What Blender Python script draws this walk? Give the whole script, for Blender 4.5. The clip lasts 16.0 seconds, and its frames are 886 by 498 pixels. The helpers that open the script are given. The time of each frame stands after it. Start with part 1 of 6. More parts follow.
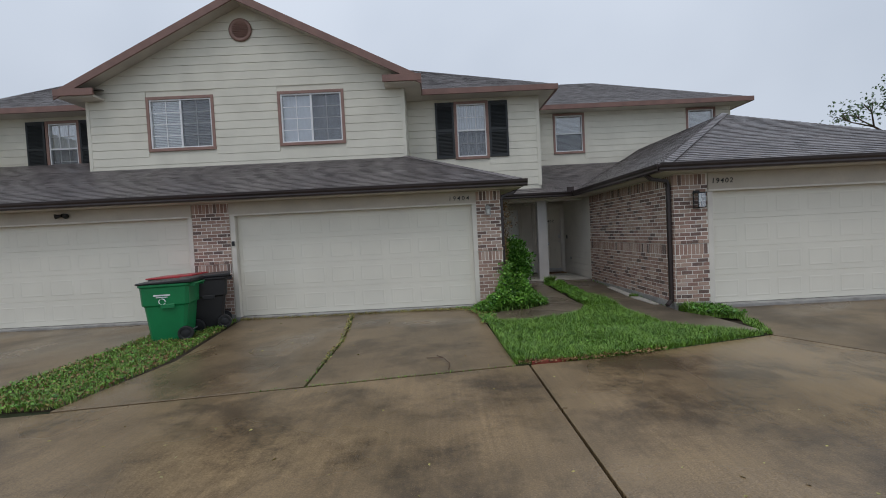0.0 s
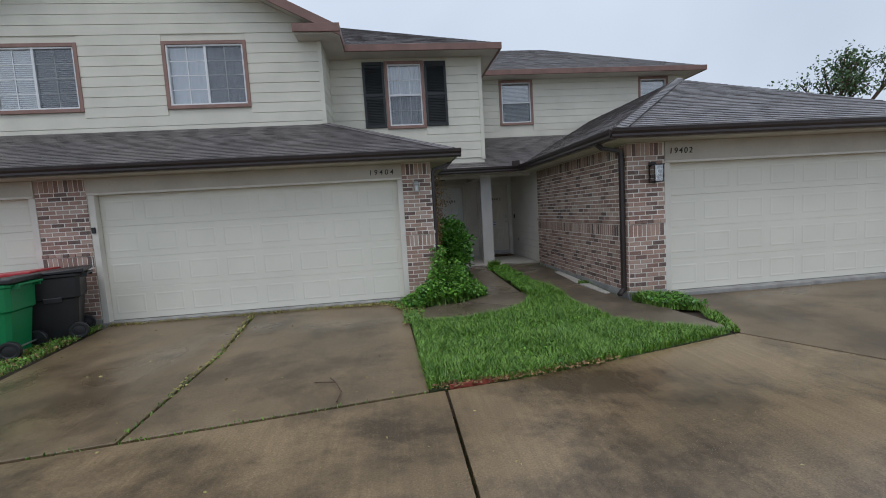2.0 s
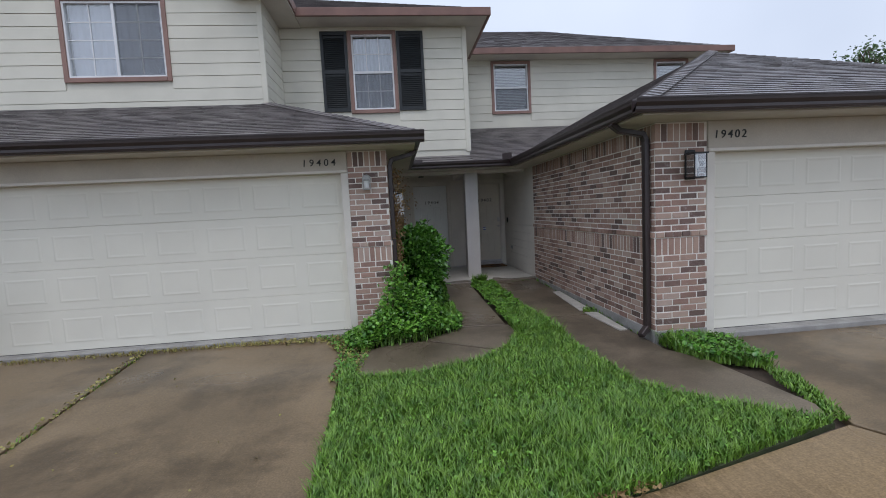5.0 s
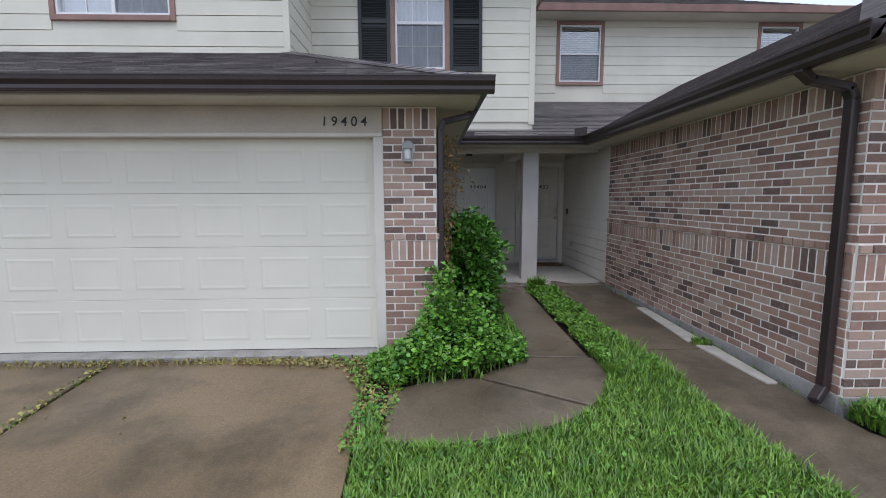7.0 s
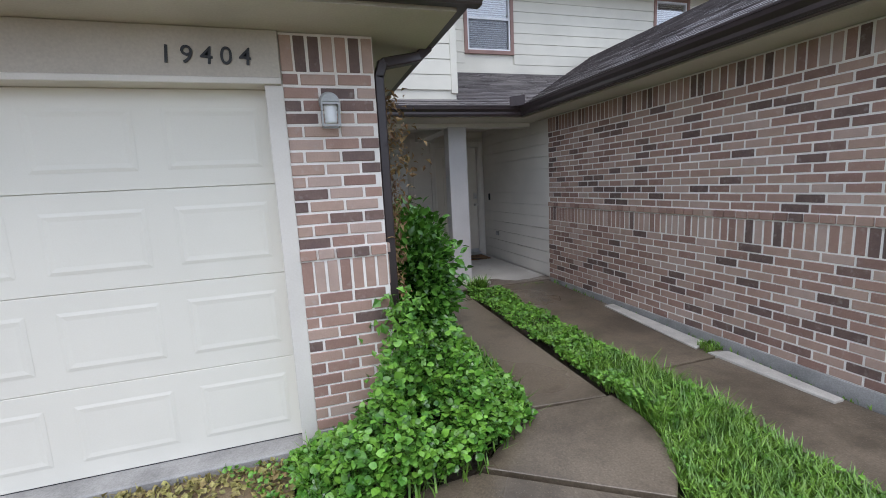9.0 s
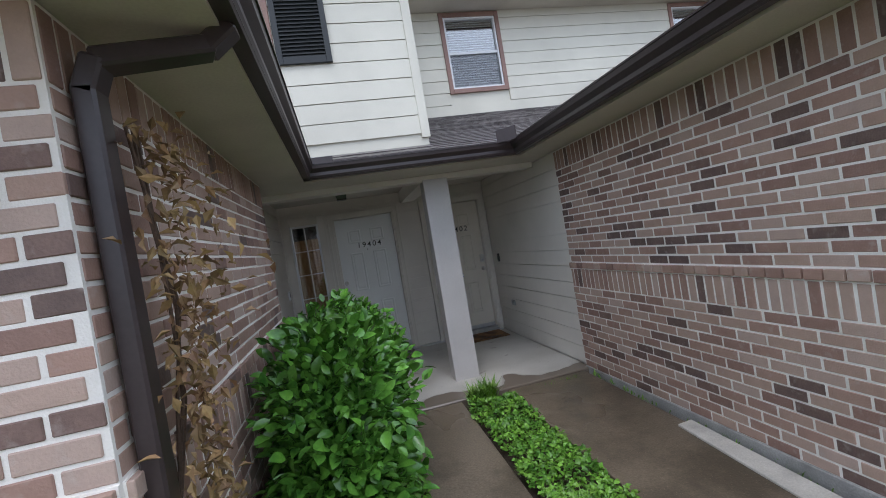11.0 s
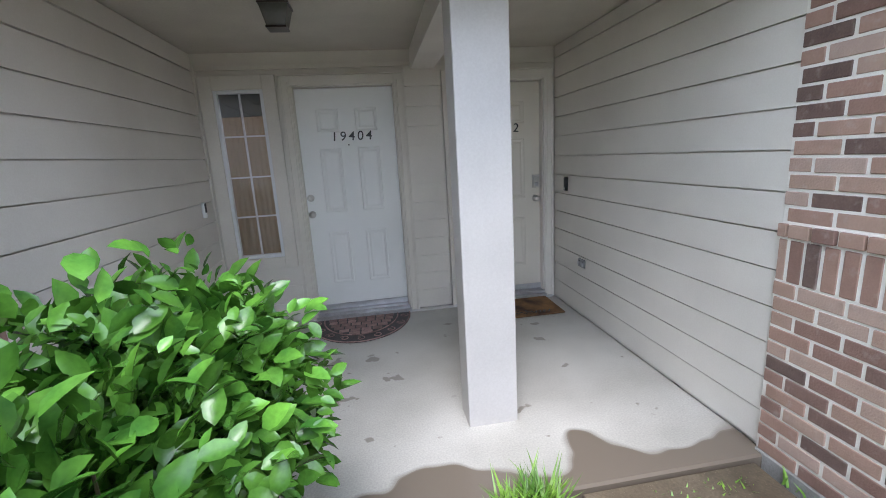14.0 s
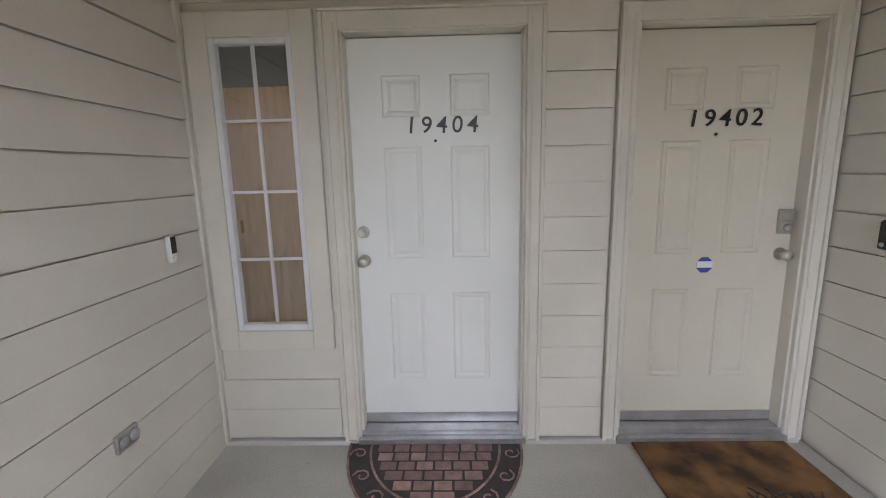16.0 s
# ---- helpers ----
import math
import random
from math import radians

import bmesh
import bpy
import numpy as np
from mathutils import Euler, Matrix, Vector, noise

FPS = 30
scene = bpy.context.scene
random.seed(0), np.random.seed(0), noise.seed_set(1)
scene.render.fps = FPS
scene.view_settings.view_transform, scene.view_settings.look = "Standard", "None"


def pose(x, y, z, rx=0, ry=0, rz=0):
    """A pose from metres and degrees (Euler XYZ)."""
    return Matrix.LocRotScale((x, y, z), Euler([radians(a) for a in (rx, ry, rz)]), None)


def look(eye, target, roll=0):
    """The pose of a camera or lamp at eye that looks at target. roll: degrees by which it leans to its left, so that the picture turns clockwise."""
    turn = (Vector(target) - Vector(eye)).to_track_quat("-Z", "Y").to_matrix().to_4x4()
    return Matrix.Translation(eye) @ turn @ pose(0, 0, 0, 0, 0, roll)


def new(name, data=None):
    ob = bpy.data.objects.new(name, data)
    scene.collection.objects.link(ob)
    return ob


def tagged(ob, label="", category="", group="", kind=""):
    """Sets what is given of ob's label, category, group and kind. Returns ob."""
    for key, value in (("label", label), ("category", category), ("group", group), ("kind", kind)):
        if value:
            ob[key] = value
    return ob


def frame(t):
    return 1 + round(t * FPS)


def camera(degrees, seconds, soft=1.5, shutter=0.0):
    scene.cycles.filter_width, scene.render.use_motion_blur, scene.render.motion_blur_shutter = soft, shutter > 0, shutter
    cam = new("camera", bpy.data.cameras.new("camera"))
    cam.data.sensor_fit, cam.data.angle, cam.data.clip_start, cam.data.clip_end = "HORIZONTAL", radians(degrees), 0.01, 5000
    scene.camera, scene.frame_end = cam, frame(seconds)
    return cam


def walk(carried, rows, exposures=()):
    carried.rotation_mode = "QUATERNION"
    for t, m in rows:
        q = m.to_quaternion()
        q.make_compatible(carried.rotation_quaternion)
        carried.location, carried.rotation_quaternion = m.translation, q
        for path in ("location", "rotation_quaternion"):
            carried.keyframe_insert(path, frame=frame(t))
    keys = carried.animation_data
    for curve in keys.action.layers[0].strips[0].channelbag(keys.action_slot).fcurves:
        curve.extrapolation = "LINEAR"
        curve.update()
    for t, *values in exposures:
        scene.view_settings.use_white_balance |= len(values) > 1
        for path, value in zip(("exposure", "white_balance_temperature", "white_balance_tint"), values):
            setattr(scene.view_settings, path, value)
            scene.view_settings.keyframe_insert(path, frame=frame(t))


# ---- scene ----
cam = camera(91.7, 16.0, soft=0.95)
METRES, EYE, TILT, LEAN, TURN = 13.6, 1.594, 0.0, 0.0, -0.8
ROWS = [
    (0.0, 0.0, 0.0, 0.0, -0.1, -1.94, 2.85),
    (0.5, 0.0146, 0.0153, -0.0011, -0.7, -4.49, 2.28),
    (1.0, 0.0237, 0.0376, 0.0011, -4.13, -4.19, 2.31),
    (1.5, 0.0397, 0.0675, 0.0018, -4.81, -3.62, 2.84),
    (2.0, 0.0496, 0.1016, -0.0, -5.68, -5.04, 3.43),
    (2.5, 0.0584, 0.1346, 0.0011, -6.1, -4.22, 3.41),
    (3.0, 0.0679, 0.1633, 0.0038, -5.14, -3.36, 4.01),
    (3.5, 0.0785, 0.1814, 0.0061, -5.42, -2.3, 3.94),
    (6.0, 0.1132, 0.3017, 0.0002, -3.49, -6.57, 1.09),
    (6.5, 0.1061, 0.3347, 0.0006, 0.32, -6.55, 1.11),
    (7.0, 0.0924, 0.362, 0.0006, -1.03, -6.66, 0.25),
    (7.5, 0.0813, 0.3949, -0.0009, -0.59, -6.99, 2.28),
    (8.0, 0.0648, 0.4211, -0.0002, -5.11, -7.51, 2.84),
    (8.5, 0.0594, 0.4494, 0.001, -11.81, -7.6, 3.15),
    (9.0, 0.0633, 0.4807, 0.0012, -16.67, -8.62, 2.94),
    (9.5, 0.0734, 0.5095, 0.004, -19.76, -8.25, 4.2),
    (10.0, 0.0958, 0.5364, 0.01, -16.66, -0.92, 6.97),
    (12.5, 0.1753, 0.6706, 0.0073, -8.83, -3.76, 7.57),
    (13.0, 0.1767, 0.705, 0.0017, -9.59, -10.88, 2.49),
    (13.5, 0.182, 0.7443, 0.0016, -8.45, -12.15, 3.11),
    (14.0, 0.1807, 0.7818, 0.0034, -8.52, -12.3, 3.23),
    (14.5, 0.1817, 0.8201, 0.0031, -3.19, -11.45, 2.75),
    (15.0, 0.1776, 0.8561, 0.0043, -4.57, -10.46, 0.76),
    (15.5, 0.1742, 0.8907, 0.0034, 1.76, -10.14, 1.96),
    (16.0, 0.1709, 0.9253, 0.0026, 2.09, -10.26, 1.23),
]
walk(cam, [(t, pose(0, 0, EYE, TILT, LEAN, TURN) @ pose(METRES * x, METRES * y, METRES * z, 90 + pitch, roll, yaw)) for t, x, y, z, yaw, pitch, roll in ROWS],
     [(0, 0.1, 6700, 14), (1.0, 0.17, 6500, 13), (3.5, 0.28, 6450, 14), (6.0, 0.62, 6400, 18), (7.0, 0.8, 6350, 18), (8.0, 0.94, 6300, 18), (9.0, 1.12, 6300, 18), (9.5, 1.08, 6250, 19), (10.0, 1.08, 6250, 18), (12.5, 1.95, 6250, 16), (13.0, 2.38, 6250, 17), (14.0, 2.55, 6250, 16), (15.0, 2.65, 6250, 16), (15.5, 2.75, 6500, 17), (16.0, 3.17, 6900, 19)])

# ---- sky, sun ----
world = bpy.data.worlds.new("overcast")
scene.world = world
world.use_nodes = True
wn, wl = world.node_tree.nodes, world.node_tree.links
wn.clear()
w_out = wn.new("ShaderNodeOutputWorld")
w_bg = wn.new("ShaderNodeBackground")
w_bg.inputs["Strength"].default_value = 1.0
sky = wn.new("ShaderNodeTexSky")
sky.sky_type = "NISHITA"
sky.sun_disc = False
sky.sun_elevation = radians(63)
sky.sun_rotation = radians(200)
w_dim = wn.new("ShaderNodeVectorMath")
w_dim.operation = "SCALE"
w_dim.inputs["Scale"].default_value = 0.06
wl.new(sky.outputs[0], w_dim.inputs[0])
w_co = wn.new("ShaderNodeTexCoord")
w_noise = wn.new("ShaderNodeTexNoise")
w_noise.inputs["Scale"].default_value = 2.2
w_noise.inputs["Detail"].default_value = 3.0
wl.new(w_co.outputs["Generated"], w_noise.inputs["Vector"])
w_ramp = wn.new("ShaderNodeValToRGB")
w_ramp.color_ramp.elements[0].position = 0.3
w_ramp.color_ramp.elements[0].color = (0.495, 0.58, 0.68, 1)
w_ramp.color_ramp.elements[1].position = 0.75
w_ramp.color_ramp.elements[1].color = (0.62, 0.71, 0.81, 1)
wl.new(w_noise.outputs[0], w_ramp.inputs[0])
w_mix = wn.new("ShaderNodeMixRGB")
w_mix.inputs[0].default_value = 0.88
wl.new(w_dim.outputs[0], w_mix.inputs[1])
wl.new(w_ramp.outputs[0], w_mix.inputs[2])
w_sep = wn.new("ShaderNodeSeparateXYZ")
wl.new(w_co.outputs["Generated"], w_sep.inputs[0])
w_rise = wn.new("ShaderNodeMapRange")           # an overcast sky is brightest overhead
w_rise.inputs["From Min"].default_value = 0.25
w_rise.inputs["From Max"].default_value = 1.0
w_rise.inputs["To Min"].default_value = 1.0
w_rise.inputs["To Max"].default_value = 1.4
wl.new(w_sep.outputs[2], w_rise.inputs["Value"])
w_lift = wn.new("ShaderNodeVectorMath")
w_lift.operation = "SCALE"
wl.new(w_mix.outputs[0], w_lift.inputs[0])
wl.new(w_rise.outputs[0], w_lift.inputs["Scale"])
wl.new(w_lift.outputs[0], w_bg.inputs[0])
wl.new(w_bg.outputs[0], w_out.inputs[0])
sun = new("sun", bpy.data.lights.new("sun", "SUN"))
sun.data.energy = 0.55
sun.data.angle = radians(30)
sun.data.color = (1.0, 0.97, 0.93)
sun.matrix_world = look((-3, -4, 20), (0, 6, 0))


# ---- materials ----
def material(name, base, rough=0.6, metal=0.0, var=0.12, scale=4.0, fine=60.0, bump=0.15, tint=None, stretch=(1, 1, 1),
             per_piece=0.0, spec=0.5, coords="Object"):
    """A painted or natural surface with coarse and fine variation and relief."""
    m = bpy.data.materials.new(name)
    m.use_nodes = True
    n, l = m.node_tree.nodes, m.node_tree.links
    b = n["Principled BSDF"]
    co = n.new("ShaderNodeTexCoord")
    mp = n.new("ShaderNodeMapping")
    mp.inputs["Scale"].default_value = stretch
    geo = n.new("ShaderNodeNewGeometry")
    l.new(geo.outputs["Position"], mp.inputs[0])
    big = n.new("ShaderNodeTexNoise")
    big.inputs["Scale"].default_value = scale
    big.inputs["Detail"].default_value = 5
    small = n.new("ShaderNodeTexNoise")
    small.inputs["Scale"].default_value = fine
    small.inputs["Detail"].default_value = 4
    l.new(mp.outputs[0], big.inputs["Vector"])
    l.new(mp.outputs[0], small.inputs["Vector"])
    ramp = n.new("ShaderNodeValToRGB")
    lo = tint or tuple(c * (1 - 2.2 * var) for c in base)
    ramp.color_ramp.elements[0].position = 0.32
    ramp.color_ramp.elements[0].color = (*lo, 1)
    ramp.color_ramp.elements[1].position = 0.62
    ramp.color_ramp.elements[1].color = (*base, 1)
    l.new(big.outputs[0], ramp.inputs[0])
    mul = n.new("ShaderNodeMixRGB")
    mul.blend_type = "OVERLAY"
    mul.inputs[0].default_value = min(1.0, var * 2.5)
    l.new(ramp.outputs[0], mul.inputs[1])
    l.new(small.outputs[0], mul.inputs[2])
    last = mul.outputs[0]
    if per_piece:
        info = n.new("ShaderNodeObjectInfo")
        add = n.new("ShaderNodeMath")
        l.new(info.outputs["Random"], add.inputs[0])
        l.new(geo.outputs["Random Per Island"], add.inputs[1])
        fr = n.new("ShaderNodeMath")
        fr.operation = "FRACT"
        l.new(add.outputs[0], fr.inputs[0])
        hsv = n.new("ShaderNodeHueSaturation")
        mr = n.new("ShaderNodeMapRange")
        mr.inputs["To Min"].default_value = 1 - per_piece
        mr.inputs["To Max"].default_value = 1 + per_piece
        l.new(fr.outputs[0], mr.inputs["Value"])
        l.new(mr.outputs[0], hsv.inputs["Value"])
        l.new(last, hsv.inputs["Color"])
        last = hsv.outputs[0]
    l.new(last, b.inputs["Base Color"])
    b.inputs["Roughness"].default_value = rough
    b.inputs["Metallic"].default_value = metal
    b.inputs["Specular IOR Level"].default_value = spec
    if bump:
        bp = n.new("ShaderNodeBump")
        bp.inputs["Strength"].default_value = bump
        bp.inputs["Distance"].default_value = 0.004
        l.new(small.outputs[0], bp.inputs["Height"])
        l.new(bp.outputs[0], b.inputs["Normal"])
    return m


def wet_concrete(name, dry, wet, wetness=0.5, puddle_scale=0.5, broom=0.0):
    """Rain-wet concrete: dark glossy patches and paler matt ones."""
    m = material(name, dry, 0.5, 0, 0.24, 0.8, 75, 0.42, tuple(0.45 * d + 0.55 * w for d, w in zip(dry, wet)))
    n, l = m.node_tree.nodes, m.node_tree.links
    b = n["Principled BSDF"]
    geo = n.new("ShaderNodeNewGeometry")
    pud = n.new("ShaderNodeTexNoise")
    pud.inputs["Scale"].default_value = puddle_scale
    pud.inputs["Detail"].default_value = 4
    pud.inputs["Distortion"].default_value = 0.6
    l.new(geo.outputs["Position"], pud.inputs["Vector"])
    rr = n.new("ShaderNodeMapRange")
    rr.inputs["From Min"].default_value = 0.62 - 0.3 * wetness
    rr.inputs["From Max"].default_value = 0.72 - 0.3 * wetness + 0.12
    rr.inputs["To Min"].default_value = 0.07
    rr.inputs["To Max"].default_value = 0.42
    l.new(pud.outputs[0], rr.inputs["Value"])
    l.new(rr.outputs[0], b.inputs["Roughness"])
    old = b.inputs["Base Color"].links[0].from_socket
    st = n.new("ShaderNodeTexNoise")              # mud and algae stains
    st.inputs["Scale"].default_value = 0.62
    st.inputs["Detail"].default_value = 12
    st.inputs["Distortion"].default_value = 0.15
    st.inputs["Roughness"].default_value = 0.72
    l.new(geo.outputs["Position"], st.inputs["Vector"])
    sr = n.new("ShaderNodeMapRange")
    sr.inputs["From Min"].default_value = 0.46
    sr.inputs["From Max"].default_value = 0.59
    sr.inputs["To Max"].default_value = 0.8
    l.new(st.outputs[0], sr.inputs["Value"])
    mx = n.new("ShaderNodeMixRGB")
    l.new(sr.outputs[0], mx.inputs[0])
    l.new(old, mx.inputs[1])
    mx.inputs[2].default_value = (*[c * 0.8 for c in wet], 1)
    vo = n.new("ShaderNodeTexVoronoi")            # pale aggregate showing through
    vo.inputs["Scale"].default_value = 55
    l.new(geo.outputs["Position"], vo.inputs["Vector"])
    vr = n.new("ShaderNodeMapRange")
    vr.inputs["From Min"].default_value = 0.10
    vr.inputs["From Max"].default_value = 0.2
    vr.inputs["To Min"].default_value = 0.38
    vr.inputs["To Max"].default_value = 0.0
    l.new(vo.outputs["Distance"], vr.inputs["Value"])
    mx2 = n.new("ShaderNodeMixRGB")
    l.new(vr.outputs[0], mx2.inputs[0])
    l.new(mx.outputs[0], mx2.inputs[1])
    mx2.inputs[2].default_value = (*[min(1, c * 1.7) for c in dry], 1)
    mp = n.new("ShaderNodeMapping")               # broom marks and tyre streaks along the drive
    mp.inputs["Scale"].default_value = (26, 0.7, 1)
    mp.inputs["Rotation"].default_value = (0, 0, radians(4))
    l.new(geo.outputs["Position"], mp.inputs[0])
    br = n.new("ShaderNodeTexNoise")
    br.inputs["Scale"].default_value = 1.0
    br.inputs["Detail"].default_value = 6
    l.new(mp.outputs[0], br.inputs["Vector"])
    bm_r = n.new("ShaderNodeMapRange")
    bm_r.inputs["From Min"].default_value = 0.3
    bm_r.inputs["From Max"].default_value = 0.7
    bm_r.inputs["To Min"].default_value = 1 - broom
    bm_r.inputs["To Max"].default_value = 1 + broom * 0.6
    l.new(br.outputs[0], bm_r.inputs["Value"])
    hs = n.new("ShaderNodeHueSaturation")
    l.new(mx2.outputs[0], hs.inputs["Color"])
    l.new(bm_r.outputs[0], hs.inputs["Value"])
    l.new(hs.outputs[0], b.inputs["Base Color"])
    return m


def brick_material():
    m = material("brick", (0.38, 0.25, 0.20), 0.6, 0, 0.24, 14, 120, 0.6)
    n, l = m.node_tree.nodes, m.node_tree.links
    b = n["Principled BSDF"]
    old = b.inputs["Base Color"].links[0].from_socket
    info = n.new("ShaderNodeObjectInfo")
    geo = n.new("ShaderNodeNewGeometry")
    add = n.new("ShaderNodeMath")
    l.new(info.outputs["Random"], add.inputs[0])
    l.new(geo.outputs["Random Per Island"], add.inputs[1])
    fr = n.new("ShaderNodeMath")
    fr.operation = "FRACT"
    l.new(add.outputs[0], fr.inputs[0])
    ramp = n.new("ShaderNodeValToRGB")
    e = ramp.color_ramp.elements
    e[0].position, e[0].color = 0.0, (0.10, 0.066, 0.058, 1)
    e[1].position, e[1].color = 1.0, (0.50, 0.375, 0.315, 1)
    for p, c in ((0.10, (0.125, 0.08, 0.07)), (0.20, (0.26, 0.15, 0.118)), (0.5, (0.39, 0.24, 0.186)), (0.8, (0.46, 0.32, 0.25))):
        k = e.new(p)
        k.color = (*c, 1)
    l.new(fr.outputs[0], ramp.inputs[0])
    mix = n.new("ShaderNodeMixRGB")
    mix.inputs[0].default_value = 0.8
    l.new(old, mix.inputs[1])
    l.new(ramp.outputs[0], mix.inputs[2])
    # chalky mortar smears
    sm = n.new("ShaderNodeTexNoise")
    sm.inputs["Scale"].default_value = 22
    sm.inputs["Detail"].default_value = 6
    l.new(geo.outputs["Position"], sm.inputs["Vector"])
    sr = n.new("ShaderNodeMapRange")
    sr.inputs["From Min"].default_value = 0.58
    sr.inputs["From Max"].default_value = 0.8
    sr.inputs["To Max"].default_value = 0.4
    l.new(sm.outputs[0], sr.inputs["Value"])
    mix2 = n.new("ShaderNodeMixRGB")
    l.new(sr.outputs[0], mix2.inputs[0])
    l.new(mix.outputs[0], mix2.inputs[1])
    mix2.inputs[2].default_value = (0.5, 0.44, 0.40, 1)
    l.new(mix2.outputs[0], b.inputs["Base Color"])
    return m


def glass_material():
    m = bpy.data.materials.new("window_glass")
    m.use_nodes = True
    n, l = m.node_tree.nodes, m.node_tree.links
    n.clear()
    out = n.new("ShaderNodeOutputMaterial")
    tr = n.new("ShaderNodeBsdfTransparent")
    tr.inputs[0].default_value = (0.93, 0.95, 0.96, 1)
    gl = n.new("ShaderNodeBsdfGlossy")
    gl.inputs["Roughness"].default_value = 0.02
    lw = n.new("ShaderNodeLayerWeight")
    lw.inputs["Blend"].default_value = 0.3
    fr = n.new("ShaderNodeMapRange")
    fr.inputs["To Min"].default_value = 0.16
    fr.inputs["To Max"].default_value = 0.85
    l.new(lw.outputs["Facing"], fr.inputs["Value"])
    mx = n.new("ShaderNodeMixShader")
    l.new(fr.outputs[0], mx.inputs[0])
    l.new(tr.outputs[0], mx.inputs[1])
    l.new(gl.outputs[0], mx.inputs[2])
    l.new(mx.outputs[0], out.inputs[0])
    return m


def screen_material():
    """Fine insect mesh that lets half of the light through."""
    m = bpy.data.materials.new("insect_screen")
    m.use_nodes = True
    n, l = m.node_tree.nodes, m.node_tree.links
    b = n["Principled BSDF"]
    b.inputs["Base Color"].default_value = (0.09, 0.10, 0.12, 1)
    b.inputs["Roughness"].default_value = 0.6
    tr = n.new("ShaderNodeBsdfTransparent")
    mx = n.new("ShaderNodeMixShader")
    mx.inputs[0].default_value = 0.22
    l.new(tr.outputs[0], mx.inputs[1])
    l.new(b.outputs[0], mx.inputs[2])
    l.new(mx.outputs[0], n["Material Output"].inputs[0])
    return m


def leaf_material(name, base, tip, rough=0.4):
    m = material(name, base, rough, 0, 0.14, 9, 70, 0.1, tip, per_piece=0.35)
    b = m.node_tree.nodes["Principled BSDF"]
    b.inputs["Subsurface Weight"].default_value = 0.0
    return m


M_SIDING = material("siding_paint", (0.70, 0.675, 0.575), 0.55, 0, 0.05, 1.5, 90, 0.12)
M_PORCH = material("porch_siding_paint", (0.73, 0.69, 0.625), 0.5, 0, 0.05, 1.5, 120, 0.12)
M_FASCIA = material("beige_fascia_paint", (0.54, 0.49, 0.41), 0.55, 0, 0.06, 2.0, 80, 0.12)
M_TRIM = material("beige_trim_paint", (0.72, 0.68, 0.61), 0.5, 0, 0.05, 2.5, 90, 0.08)
M_POST = material("post_paint", (0.56, 0.54, 0.52), 0.5, 0, 0.04, 2.5, 90, 0.1)
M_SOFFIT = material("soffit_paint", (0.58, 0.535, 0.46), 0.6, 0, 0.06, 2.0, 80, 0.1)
M_BROWN = material("brown_trim_paint", (0.23, 0.125, 0.10), 0.5, 0, 0.1, 3.0, 80, 0.1)
M_CASING = material("window_casing_paint", (0.30, 0.175, 0.14), 0.5, 0, 0.1, 3.0, 80, 0.1)
M_GUTTER = material("gutter_metal", (0.045, 0.032, 0.032), 0.3, 0, 0.1, 3.0, 50, 0.03)
M_SHINGLE = material("roof_shingle", (0.175, 0.155, 0.152), 0.31, 0, 0.22, 3.0, 220, 0.4, per_piece=0.14)
M_BRICK = brick_material()
M_MORTAR = material("mortar", (0.84, 0.80, 0.74), 0.9, 0, 0.06, 6.0, 150, 0.5)
M_GARAGE = material("garage_door_paint", (0.77, 0.745, 0.65), 0.42, 0, 0.03, 1.2, 120, 0.04)
M_DOORW = material("white_door_paint", (0.82, 0.83, 0.81), 0.4, 0, 0.03, 1.5, 120, 0.04)
M_DOORB = material("cream_door_paint", (0.70, 0.65, 0.56), 0.42, 0, 0.04, 1.5, 120, 0.04)
M_VINYL = material("white_vinyl", (0.78, 0.79, 0.80), 0.35, 0, 0.03, 3, 80, 0.0)
M_SHUTTER = material("black_shutter_paint", (0.018, 0.022, 0.024), 0.45, 0, 0.1, 4, 80, 0.05)
M_GLASS = glass_material()
M_SCREEN = screen_material()
# pale blue tint of this cloth stands in for sky reflected in the panes
M_SHEER = material("sky_pale_sheer_cloth", (0.60, 0.62, 0.68), 0.8, 0, 0.06, 4, 60, 0)
M_SMOKE = material("smoked_lamp_glass", (0.10, 0.11, 0.10), 0.12, 0, 0.05, 8, 60, 0)
M_REDEDGE = material("faded_red_plastic", (0.36, 0.075, 0.045), 0.6, 0, 0.2, 12, 90, 0.2)
# dark grey stands in for the dimness of rooms behind the glass
M_ROOM = material("dim_room_paint", (0.30, 0.29, 0.28), 0.8)
M_BLIND = material("blind_slat", (0.74, 0.75, 0.76), 0.5, 0, 0.04, 4, 60, 0)
M_ROAD = wet_concrete("court_concrete", (0.262, 0.18, 0.096), (0.055, 0.036, 0.018), 0.95, 0.28, 0.13)
M_DRIVE = wet_concrete("driveway_concrete", (0.215, 0.152, 0.086), (0.085, 0.058, 0.031), 1.1, 0.3, 0.05)
M_WALK = wet_concrete("walkway_concrete", (0.19, 0.15, 0.105), (0.075, 0.058, 0.038), 1.1, 0.4, 0.03)


